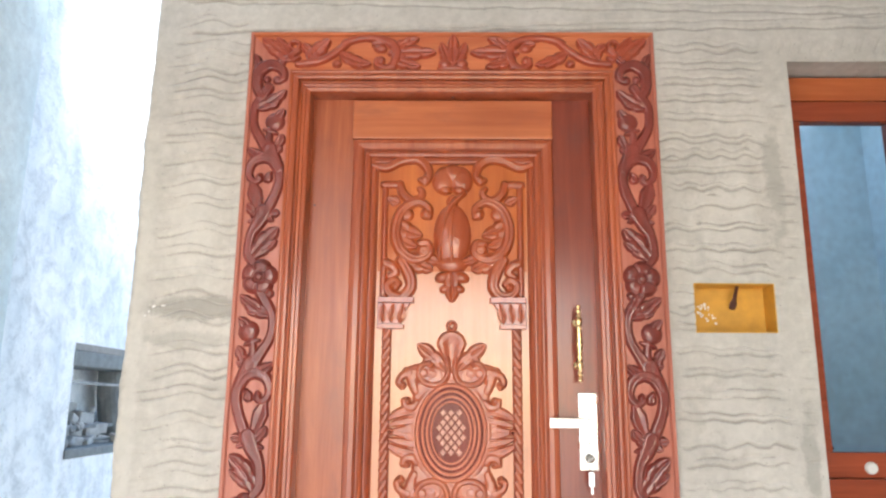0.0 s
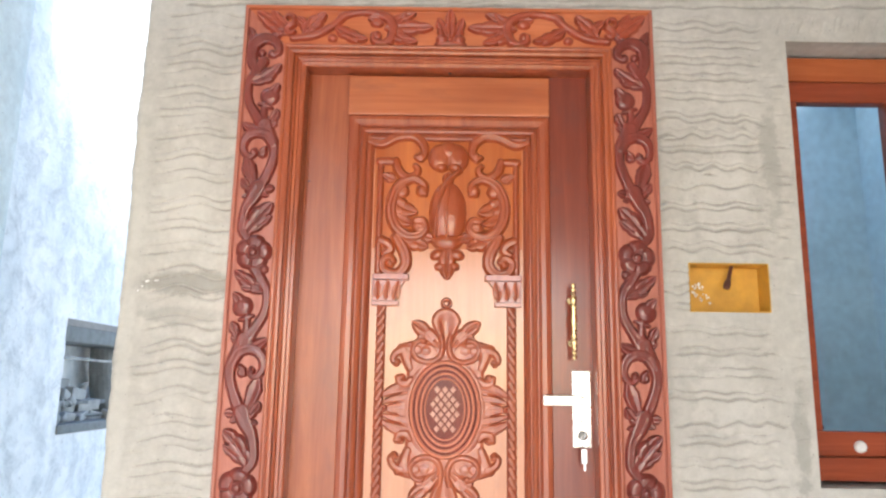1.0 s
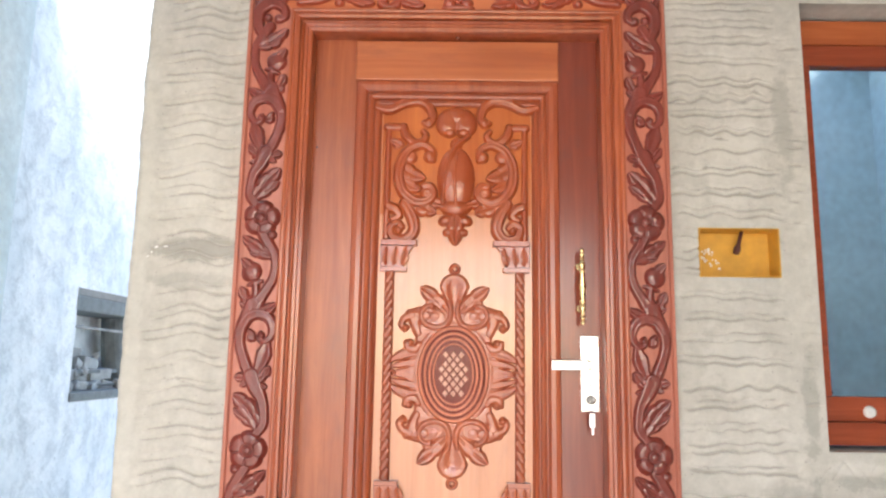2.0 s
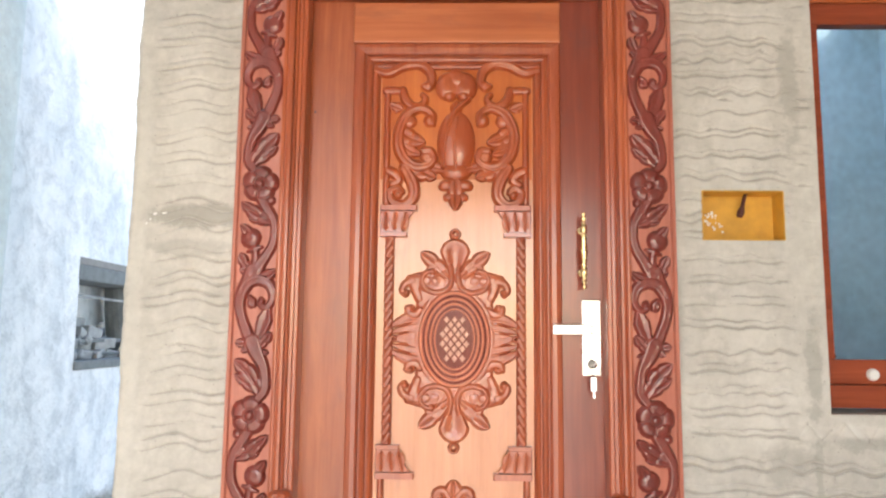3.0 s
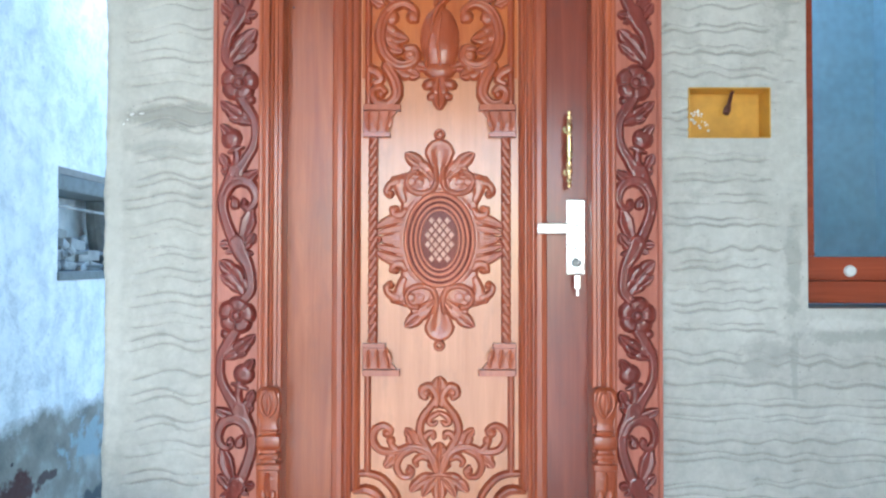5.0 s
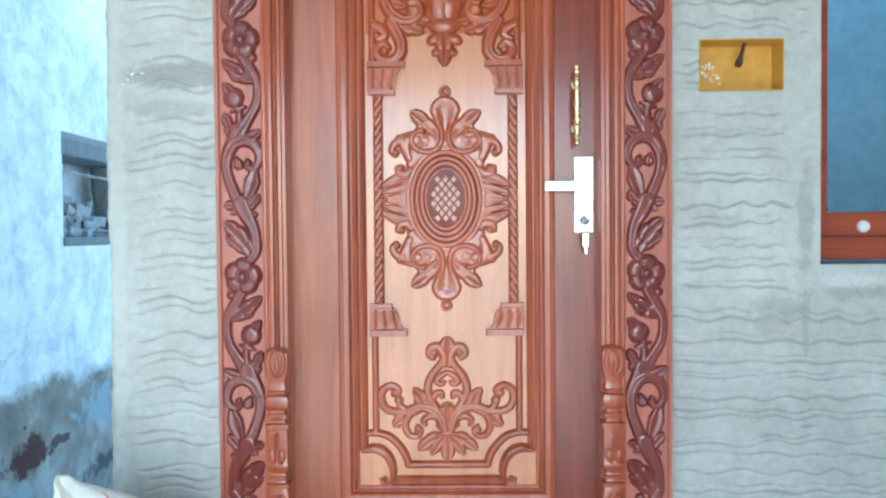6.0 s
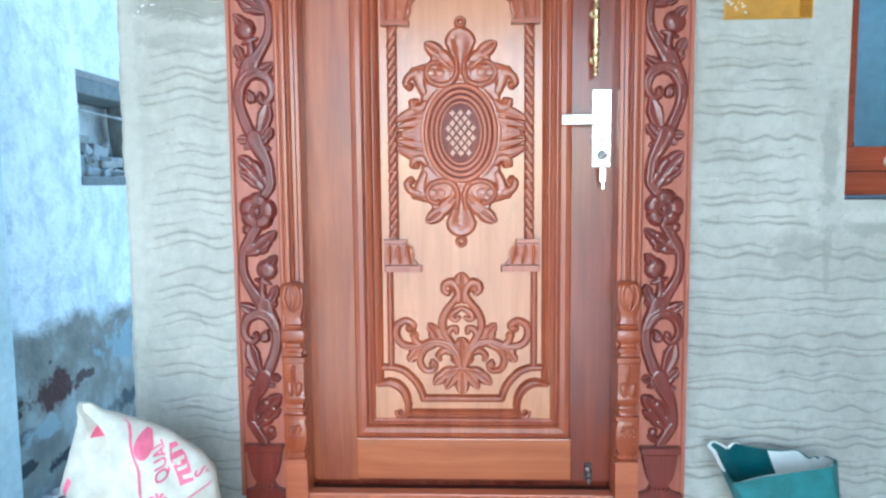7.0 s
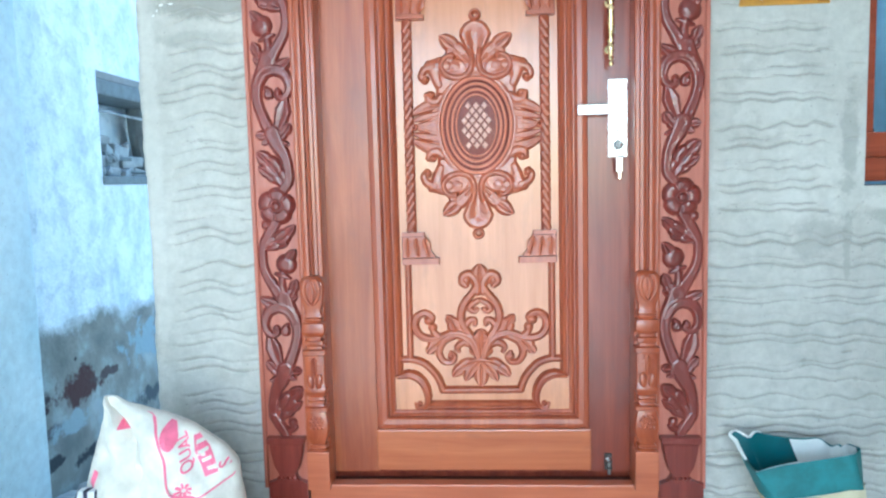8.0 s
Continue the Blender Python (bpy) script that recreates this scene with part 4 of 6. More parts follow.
part("raised_board", boxed(-0.282, 0.297, 0.031, 0.046, 0.238, 0.352, bevel=0.004), M_BOARD, door, "bright orange-brown raised board")
bm = bmesh.new()
frame_sweep(bm, -0.2795, 0.2915, 0.353, 1.9865, [(0, 0.062), (0, 0.037), (0.003, 0.034), (0.014, 0.0325), (0.026, 0.034), (0.031, 0.038), (0.033, 0.046),
                                                (0.036, 0.046), (0.038, 0.041), (0.044, 0.0385), (0.050, 0.041), (0.053, 0.050), (0.056, 0.050),
                                                (0.058, 0.0465), (0.063, 0.045), (0.068, 0.048), (0.071, 0.056), (0.076, 0.060)])
part("panel_moulding", bm, M_MOULD, door)
part("panel_field", boxed(-0.215, 0.226, Y_FIELD, 0.0625, 0.415, 1.93), M_FIELD, door, "pale tan polished panel behind the carving")
part("upper_panel", boxed(-0.203, 0.215, 0.0545, 0.058, 1.602, 1.915), M_UPPER, door, "orange upper panel behind the carving")


def add(name, mat, owner, *shapes, label=""):
    bm = bmesh.new()
    for fn, *args in shapes:
        fn(bm, *args)
    return part(name, bm, mat, owner, label, smooth=True)


# central medallion
ZM = 1.166
oval = add("medallion", M_OVAL, door, (dome, (XC, ZM), 0.0955, 0.127, 0.007, Y_FIELD, 0, 64, 3), label="carved oval medallion with lattice centre")
for rx, rz, w, h in ((0.0905, 0.123, 0.0046, 0.0125), (0.0765, 0.108, 0.0042, 0.0125), (0.0640, 0.0935, 0.0040, 0.012), (0.0530, 0.080, 0.0028, 0.010)):
    add("oval_ring", M_RING_HIGHLIGHT, oval, (ring, (XC, ZM), rx, rz, w, h, Y_FIELD, 72))
bm = bmesh.new()
for i in range(-7, 8):
    for j in range(-7, 8):
        x, z = (i - j) * 0.0106, (i + j) * 0.0128
        if math.hypot(x / 0.041, z / 0.068) > 0.95:
            continue
        prism(bm, [(XC + x - 0.0086, ZM + z), (XC + x, ZM + z - 0.0104), (XC + x + 0.0086, ZM + z), (XC + x, ZM + z + 0.0104)],
              Y_FIELD - 0.0120, Y_FIELD - 0.004, 0.25)
part("lattice", bm, M_LATTICE, oval, "pale lozenge lattice")
R = Relief(XC - 0.178, XC + 0.178, ZM - 0.300, ZM + 0.300, Y_FIELD, fat=1.0)
for s in (-1, 1):
    for v in (-1, 1):
        m = s * v

        def at(a, b):
            return (XC + s * a, ZM + v * b)

        R.shoot([at(0.0, 0.146), at(0.046, 0.138), at(0.080, 0.112), at(0.097, 0.070), at(0.106, 0.030), at(0.110, 0.0)], (0.024, 0.032, 0.026, 0.010, 0.018, 0.022), 0.0080, "backing")
        R.shoot([at(0.046, 0.148), at(0.086, 0.156), at(0.119, 0.156)], (0.026, 0.026, 0.016), 0.0100, "backing", dish=0.25)
        R.shoot([at(0.076, 0.156), at(0.100, 0.157), at(0.121, 0.160)], (0.016, 0.016, 0.012), 0.0108, "backing")
        R.shoot([at(0.108, 0.148), at(0.104, 0.128), at(0.096, 0.108)], (0.018, 0.014, 0.012), 0.0104, "backing")
        R.shoot([at(0.114, 0.156), at(0.134, 0.147), at(0.142, 0.130), at(0.133, 0.119)], (0.014, 0.0105, 0.0095, 0.0085), 0.0118, "hook")
        R.boss(at(0.132, 0.123), 0.0105, 0.0105, 0.0138, name="scroll_eye")
        R.shoot([at(0.092, 0.078), at(0.104, 0.066), at(0.122, 0.068), at(0.128, 0.082)], (0.010, 0.0135, 0.012, 0.008), 0.0115, "hook")
        R.boss(at(0.118, 0.082), 0.0110, 0.0105, 0.0130, name="scroll_eye")
        R.shoot([at(0.096, 0.056), at(0.124, 0.054), at(0.150, 0.044), at(0.174, 0.031)], (0.012, 0.0155, 0.012, 0.004), 0.0118, "leaf", dish=0.35)
        R.shoot([at(0.094, 0.032), at(0.125, 0.027), at(0.150, 0.022), at(0.170, 0.016)], (0.012, 0.011, 0.009, 0.003), 0.0108, "leaf", dish=0.3)
        R.shoot([at(0.092, 0.008), at(0.126, 0.006), at(0.158, 0.002)], (0.014, 0.011, 0.006), 0.0102, "leaf", dish=0.35)
        R.leaf(at(0.012, 0.158), at(0.094, 0.233), 0.021, 0.0125, 2, 0.10 * m, cut=0.28, peak=0.6, name="leaf")
        R.shoot([at(0.040, 0.190), at(0.062, 0.198), at(0.070, 0.188)], (0.015, 0.014, 0.008), 0.0108, "leaf", dish=0.2)
        R.shoot([at(0.012, 0.196), at(0.009, 0.160), at(0.020, 0.134), at(0.046, 0.124), at(0.076, 0.132), at(0.090, 0.154), at(0.080, 0.176), at(0.060, 0.184)],
                (0.006, 0.0085, 0.009, 0.009, 0.009, 0.0085, 0.008, 0.007), 0.0140, "scroll", vein=0.1)
        R.boss(at(0.054, 0.156), 0.024, 0.022, 0.0100, name="scroll_eye")
        R.boss(at(0.060, 0.180), 0.0105, 0.010, 0.0138, name="scroll_eye")
for v in (-1, 1):
    R.shoot([(XC, ZM + v * 0.140), (XC, ZM + v * 0.186), (XC, ZM + v * 0.212), (XC, ZM + v * 0.232)], (0.006, 0.010, 0.026, 0.040), 0.0135, "palmette_leaf", dish=0.55)
    R.loop((XC, ZM + v * 0.284), 0.0100, 0.0100, 0.0052, 0.013, "finial")
    R.loop((XC + v * 0.1645, ZM), 0.0062, 0.0062, 0.0036, 0.012, "finial")
R.loop((XC, ZM), 0.100, 0.133, 0.013, 0.0082, "backing")
hole = np.clip((np.hypot((R.X - XC) / 0.094, (R.Z - ZM) / 0.1255) - 1) / 0.02, 0, 1)
R.H *= hole
R.build(M_RELIEF, oval)

# rope columns with their capitals and feet
for s in (-1, 1):
    xr = XC + s * 0.1785
    rope = add("rope_column", M_MOULD, door, (stem, [(xr, 0.888), (xr, 1.16), (xr, 1.442)], (0.013, 0.013, 0.013), 0.011, Y_FIELD))
    bm = bmesh.new()
    n = 22
    for i in range(n):
        z = 0.893 + 0.544 * (i + 0.5) / n
        stem(bm, [(xr - 0.0085, z + s * 0.014), (xr, z), (xr + 0.0085, z - s * 0.014)], (0.0070, 0.0085, 0.0070), 0.0060, Y_FIELD - 0.0072, per=3)
    part("rope_twist", bm, M_MOULD, rope, smooth=True)
    xo = XC + s * 0.205
    for name, (za, zb, zc, zd) in (("capital", (1.441, 1.452, 1.512, 1.527)), ("column_foot", (0.889, 0.878, 0.820, 0.803))):
        bm = bmesh.new()
        wide = 0.074 if name == "capital" else 0.062
        prism(bm, [(xo, za), (xo - s * wide, za), (xo - s * wide, zb), (xo, zb)], 0.034, Y_FIELD, 0.05)
        prism(bm, [(xo, zb), (xo - s * 0.064, zb), (xo - s * 0.070, (zb + zc) / 2), (xo - s * 0.092, zc), (xo, zc)], 0.039, Y_FIELD, 0.05)
        prism(bm, [(xo, zc), (xo - s * 0.101, zc), (xo - s * 0.101, zd), (xo, zd)], 0.032, Y_FIELD, 0.05)
        cap = part(name, bm, M_RELIEF, door)
        bm = bmesh.new()
        for k in range(3):
            xk = xo - s * (0.016 + 0.022 * k)
            acanthus(bm, (xk, zb + (zc - zb) * 0.05), (xk - s * 0.006 * k, zb + (zc - zb) * 0.95), 0.011, 0.0042, 0.0392, 1)
        part("capital_leaf", bm, M_RELIEF, cap, smooth=True)


# upper carving
Y_UP = 0.0545
upper = thing("upper_carving", "", "")
upper.parent = door
R = Relief(XC - 0.232, XC + 0.232, 1.510, 1.948, Y_UP, fat=1.02)
for s in (-1, 1):
    def at(a, b):
        return (XC + s * a, b)

    m = s
    R.shoot([at(0.192, 1.535), at(0.192, 1.70), at(0.192, 1.852)], (0.008, 0.008, 0.008), 0.011, "bead")
    R.shoot([at(0.196, 1.854), at(0.172, 1.855), at(0.150, 1.853)], (0.011, 0.011, 0.010), 0.013, "bead")
    R.shoot([at(0.150, 1.856), at(0.142, 1.828), at(0.118, 1.808), at(0.094, 1.814), at(0.086, 1.830), at(0.094, 1.842)], (0.011, 0.013, 0.013, 0.011, 0.008), 0.018, "scroll", vein=0.15)
    R.shoot([at(0.230, 1.914), at(0.190, 1.906), at(0.150, 1.926), at(0.108, 1.933), at(0.078, 1.914), at(0.068, 1.884), at(0.078, 1.862), at(0.092, 1.868)],
            (0.012, 0.014, 0.015, 0.016, 0.015, 0.012, 0.008), 0.021, "cornice_scroll", vein=0.15)
    R.boss(at(0.078, 1.870), 0.013, 0.013, 0.022, name="scroll_eye")
    R.boss(at(0.132, 1.768), 0.023, 0.020, 0.0185, 25 * s, name="lobe", dimple=0.12)
    R.leaf(at(0.166, 1.752), at(0.084, 1.705), 0.026, 0.0185, 2, 0.22 * m, cut=0.2)
    R.leaf(at(0.150, 1.700), at(0.098, 1.672), 0.018, 0.0165, 1, 0.15 * m)
    R.leaf(at(0.130, 1.650), at(0.054, 1.606), 0.027, 0.015, 3, 0.10 * m)
    R.leaf(at(0.070, 1.640), at(0.026, 1.626), 0.016, 0.016, 2)
    R.leaf(at(0.150, 1.800), at(0.186, 1.815), 0.016, 0.012, 2)
    R.shoot([at(0.066, 1.760), at(0.068, 1.786), at(0.100, 1.803), at(0.140, 1.780), at(0.160, 1.725), at(0.150, 1.670), at(0.115, 1.638), at(0.080, 1.640),
             at(0.062, 1.658), at(0.070, 1.682), at(0.090, 1.682)], (0.010, 0.012, 0.015, 0.016, 0.016, 0.016, 0.015, 0.013, 0.010), 0.023, "scroll", vein=0.25)
    R.boss(at(0.074, 1.768), 0.017, 0.018, 0.025, name="scroll_eye")
    R.boss(at(0.080, 1.662), 0.020, 0.018, 0.023, name="scroll_eye", dimple=0.2)
    R.shoot([at(0.142, 1.632), at(0.120, 1.592), at(0.116, 1.555), at(0.140, 1.530), at(0.172, 1.538), at(0.180, 1.564), at(0.162, 1.578), at(0.148, 1.566)],
            (0.016, 0.017, 0.016, 0.014, 0.012, 0.009), 0.021, "volute", vein=0.2)
    R.shoot([at(0.186, 1.625), at(0.168, 1.616), at(0.158, 1.598), at(0.176, 1.588)], (0.014, 0.014, 0.012, 0.008), 0.017, "volute")
    R.boss(at(0.158, 1.558), 0.012, 0.012, 0.020, name="scroll_eye")
    R.boss(at(0.026, 1.586), 0.022, 0.015, 0.019, -20 * s, name="vase_foot")
    R.boss(at(0.018, 1.553), 0.017, 0.012, 0.015, -15 * s, name="vase_foot")
    R.boss(at(0.024, 1.868), 0.033, 0.041, 0.0235, 12 * s, name="shell", dimple=0.10)
    R.boss(at(0.020, 1.838), 0.019, 0.014, 0.0245, name="shell")
R.boss((XC, 1.886), 0.030, 0.030, 0.0225, name="shell")
R.leaf((XC, 1.822), (XC, 1.782), 0.016, 0.014, 1, name="shell")
R.boss((XC, 1.705), 0.052, 0.090, 0.027, name="vase")
R.boss((XC, 1.622), 0.043, 0.024, 0.025, name="vase")
R.leaf((XC, 1.61), (XC, 1.515), 0.024, 0.020, 2, name="vase_foot")
R.shoot([(XC - 0.036, 1.635), (XC - 0.032, 1.70), (XC - 0.008, 1.785), (XC + 0.034, 1.830)], (0.006, 0.008, 0.007), 0.0265, "vase_rib")
R.shoot([(XC, 1.63), (XC - 0.004, 1.70), (XC + 0.002, 1.775)], (0.005, 0.009, 0.004), 0.0305, "vase_rib")
R.build(M_RELIEF_UP, upper, 0.62)

# lower carving
lower = thing("lower_carving", "", "")
lower.parent = door
R = Relief(XC - 0.205, XC + 0.205, 0.455, 0.812, Y_FIELD, step=0.0015, fat=0.86)
for s in (-1, 1):
    def at(a, b):
        return (XC + s * a, b)

    m = s
    # cup of leaves at the foot
    R.leaf(at(0.010, 0.532), at(0.078, 0.492), 0.019, 0.0150, 2, 0.20 * m, cut=0.2, name="foot_leaf")
    R.leaf(at(0.004, 0.532), at(0.044, 0.480), 0.015, 0.0165, 1, 0.12 * m, name="foot_leaf")
    # leaves that spring from the main scroll
    R.leaf(at(0.052, 0.596), at(0.091, 0.662), 0.020, 0.0145, 3, 0.06 * m, cut=0.3)
    R.leaf(at(0.046, 0.610), at(0.072, 0.655), 0.012, 0.0140, 1)
    R.leaf(at(0.098, 0.598), at(0.146, 0.556), 0.020, 0.0130, 3, 0.10 * m)
    R.shoot([at(0.112, 0.602), at(0.126, 0.614), at(0.130, 0.628)], (0.011, 0.011, 0.010), 0.0140, "tendril")
    R.boss(at(0.129, 0.628), 0.0120, 0.0125, 0.0155, name="bud")
    # lower scroll curling inwards
    R.shoot([at(0.066, 0.608), at(0.100, 0.592), at(0.114, 0.562), at(0.102, 0.535), at(0.080, 0.532), at(0.071, 0.547), at(0.080, 0.558)],
            (0.012, 0.0135, 0.0125, 0.0115, 0.010, 0.009, 0.007), 0.0155, "scroll", vein=0.15)
    R.boss(at(0.080, 0.548), 0.0105, 0.0105, 0.0165, name="scroll_eye")
    R.shoot([at(0.030, 0.582), at(0.048, 0.586), at(0.064, 0.574), at(0.060, 0.562)], (0.011, 0.012, 0.010, 0.007), 0.0135, "tendril")
    # small curls inside the heart
    R.shoot([at(0.004, 0.702), at(0.020, 0.692), at(0.028, 0.680), at(0.018, 0.671), at(0.009, 0.677)], (0.008, 0.010, 0.010, 0.009, 0.007), 0.0130, "tendril")
    R.shoot([at(0.044, 0.628), at(0.030, 0.646), at(0.017, 0.648), at(0.015, 0.637)], (0.012, 0.011, 0.010, 0.008), 0.0130, "tendril")
    # main scroll
    R.shoot([at(0.006, 0.545), at(0.018, 0.582), at(0.040, 0.604), at(0.076, 0.611), at(0.117, 0.599), at(0.156, 0.602), at(0.176, 0.626), at(0.173, 0.655), at(0.151, 0.668),
             at(0.131, 0.658), at(0.133, 0.643)], (0.013, 0.017, 0.017, 0.015, 0.013, 0.012, 0.012, 0.0125, 0.0125, 0.011, 0.009), 0.0175, "scroll", vein=0.25)
    R.boss(at(0.139, 0.648), 0.0135, 0.0125, 0.0185, name="scroll_eye")
    # heart-shaped stem and the curl of the fleur above it
    R.shoot([at(0.008, 0.556), at(0.028, 0.604), at(0.046, 0.634), at(0.052, 0.663), at(0.042, 0.694), at(0.020, 0.722), at(0.009, 0.740)],
            (0.013, 0.014, 0.0125, 0.0125, 0.0125, 0.0115, 0.011), 0.0165, "stem", vein=0.2)
    R.shoot([at(0.008, 0.724), at(0.010, 0.752), at(0.026, 0.772), at(0.044, 0.768), at(0.048, 0.752), at(0.037, 0.742)], (0.012, 0.013, 0.014, 0.013, 0.011, 0.009), 0.0160, "scroll")
    R.boss(at(0.036, 0.756), 0.0135, 0.0135, 0.0170, name="scroll_eye")
R.leaf((XC, 0.540), (XC, 0.624), 0.034, 0.0165, 5, name="acanthus", cut=0.22)
R.leaf((XC, 0.728), (XC, 0.800), 0.026, 0.0150, 1, peak=0.5, name="fleur_tip")
R.leaf((XC, 0.534), (XC, 0.466), 0.019, 0.0185, 1, name="foot_leaf", peak=0.6)
R.shoot([(XC - 0.028, 0.536), (XC, 0.540), (XC + 0.028, 0.536)], (0.006, 0.009, 0.006), 0.0170, "collar")
R.build(M_RELIEF, lower, 0.72)
R = Relief(XC - 0.232, XC + 0.232, 0.398, 0.806, Y_FIELD)
for s in (-1, 1):
    def at(a, b):
        return (XC + s * a, b)

    R.shoot([at(0.192, 0.803), at(0.192, 0.66), at(0.192, 0.542)], (0.0085, 0.0085, 0.0085), 0.012, "bead")
    R.shoot([at(0.212, 0.541), at(0.184, 0.540), at(0.152, 0.528), at(0.122, 0.496), at(0.110, 0.470), at(0.106, 0.456)], (0.009, 0.0095, 0.0095, 0.009), 0.013, "bead")
    R.shoot([at(0.106, 0.455), at(0.05, 0.455), at(-0.001, 0.455)], (0.0095, 0.0095, 0.0095), 0.012, "bead")
    R.shoot([at(0.226, 0.494), at(0.196, 0.499), at(0.170, 0.488), at(0.153, 0.464), at(0.148, 0.432), at(0.156, 0.410), at(0.174, 0.407), at(0.180, 0.421)],
            (0.008, 0.012, 0.013, 0.012, 0.011, 0.010, 0.009, 0.007), 0.0195, "corner_scroll", vein=0.15)
    R.boss(at(0.168, 0.421), 0.0115, 0.0115, 0.0195, name="scroll_eye")
    plate = [at(0.238, 0.401), at(0.150, 0.401), at(0.150, 0.430), at(0.156, 0.464), at(0.172, 0.486), at(0.196, 0.497), at(0.238, 0.496)]
    part("corner_plate", prism(bmesh.new(), plate, 0.0445, 0.061, 0.02), M_FIELD, door)
R.build(M_MOULD, door)

# handle plate, lever, keys
M_DULL = plain("dull_worn_steel", (0.26, 0.255, 0.24), 0.45, 0.8)
lock = part("lock_plate", boxed(0.3445, 0.393, 0.036, 0.0445, 1.074, 1.272, bevel=0.002), M_STEEL, door, "satin steel lock plate")
part("lever", box(box(bmesh.new(), 0.263, 0.365, 0.006, 0.020, 1.181, 1.208, bevel=0.004), 0.358, 0.380, 0.008, 0.038, 1.184, 1.205, bevel=0.004),
     M_STEEL, lock, "straight satin steel lever")
bm = turned(bmesh.new(), [(-0.014, 0.010), (-0.012, 0.0115), (0.0, 0.0115)], (0.3685, 0.036, 1.105), "y", 20)
part("cylinder", bm, M_DULL, lock, "keyhole cylinder")
bm = boxed(0.3665, 0.3705, -0.004, 0.026, 1.100, 1.110, bevel=0.0006)
turned(bm, [(-0.0015, 0.014), (0.0015, 0.014)], (0.3685, -0.004, 1.113), "x", 18)
part("key", bm, M_CHROME, lock)
part("keyhole_rim", ring(bmesh.new(), (0.3685, 1.105), 0.0105, 0.0105, 0.0016, 0.003, 0.0225, 24), M_IRON, lock, "dark rim round the keyhole")
part("screw", dome(bmesh.new(), (0.3685, 1.142), 0.0035, 0.0035, 0.002, 0.0362, 0, 10, 3), M_IRON, lock, "dark screw")
bm = ring(bmesh.new(), (0.371, 1.092), 0.013, 0.016, 0.0012, 0.003, 0.006, 24)
part("key_ring", bm, M_CHROME, lock)
part("hanging_key", box(boxed(0.3605, 0.3755, 0.010, 0.014, 1.036, 1.072, bevel=0.0012), 0.366, 0.371, 0.011, 0.013, 1.018, 1.038), M_CHROME, lock)
# brass pull
XP, YP = 0.346, 0.006
bar = turned(bmesh.new(), [(0.0, 0.0013), (0.003, 0.0054), (0.008, 0.0061), (0.013, 0.0038), (0.016, 0.0067), (0.022, 0.0067), (0.025, 0.0044), (0.034, 0.0059), (0.042, 0.0087),
                           (0.050, 0.0090), (0.056, 0.0061), (0.062, 0.0084), (0.070, 0.0069), (0.103, 0.0095), (0.136, 0.0069), (0.144, 0.0084), (0.150, 0.0061),
                           (0.156, 0.0090), (0.164, 0.0087), (0.172, 0.0059), (0.181, 0.0044), (0.184, 0.0067), (0.190, 0.0067), (0.193, 0.0038), (0.198, 0.0061),
                           (0.203, 0.0054), (0.206, 0.0013)], (XP, YP, 1.299), "z", 16)
pull = part("pull_handle", bar, M_BRASS, door, "turned polished brass pull handle", smooth=True)
for z in (1.345, 1.459):
    bm = turned(bmesh.new(), [(0.0, 0.005), (0.010, 0.0042), (0.026, 0.005), (0.030, 0.0105), (0.038, 0.0115)], (XP, YP, z), "y", 14)
    part("handle_post", bm, M_BRASS, pull, smooth=True)
# small chrome bolt near the foot
bolt = part("tower_bolt", boxed(0.333, 0.353, 0.039, 0.045, 0.236, 0.282, bevel=0.002), M_IRON, door, "small dark iron bolt with a bright knob")
part("bolt_knob", turned(bmesh.new(), [(-0.016, 0.004), (-0.013, 0.0075), (-0.008, 0.0075), (-0.005, 0.004), (0.0, 0.004)], (0.341, 0.039, 0.270), "y", 14), M_CHROME, bolt)
part("bolt_rod", turned(bmesh.new(), [(0.0, 0.0045), (0.05, 0.0045)], (0.345, 0.0365, 0.226), "z", 12), M_DULL, bolt)
for z in (0.244, 0.262):
    part("bolt_strap", boxed(0.337, 0.3525, 0.0310, 0.0395, z - 0.003, z + 0.003, bevel=0.0012), M_IRON, bolt)

# ---------------------------------------------------------------- window, blue room behind
window = thing("window_1", "reddish-brown wooden window with clear glass, set deep in the wall", "window", kind="structure")
YW = 0.085
# Lighter copy of the window wood: light from below is put into its colour.
M_WINHEAD_LIT = wood("lit_window_head_wood", (0.371, 0.086, 0.026), (0.536, 0.159, 0.054), along="x", rough=0.40, coat=0.3)
MULL = 1.336
part("window_head", boxed(WIN_X0 + 0.002, WIN_X1 - 0.002, YW, YW + 0.075, 2.131, 2.205, bevel=0.003), M_WINHEAD_LIT, window, "orange-brown head of the frame, coloured as lit from below")
for x0, x1 in ((WIN_X0 + 0.002, 1.012), (MULL, MULL + 0.048), (WIN_X1 - 0.045, WIN_X1 - 0.002)):
    part("window_frame", boxed(x0, x1, YW, YW + 0.075, 1.0565, 2.1305, bevel=0.003), M_WINWOOD, window)
part("window_sill", boxed(WIN_X0 + 0.002, WIN_X1 - 0.002, YW - 0.02, YW + 0.075, 0.996, 1.056, bevel=0.003), M_WINWOOD, window)
sashes = []
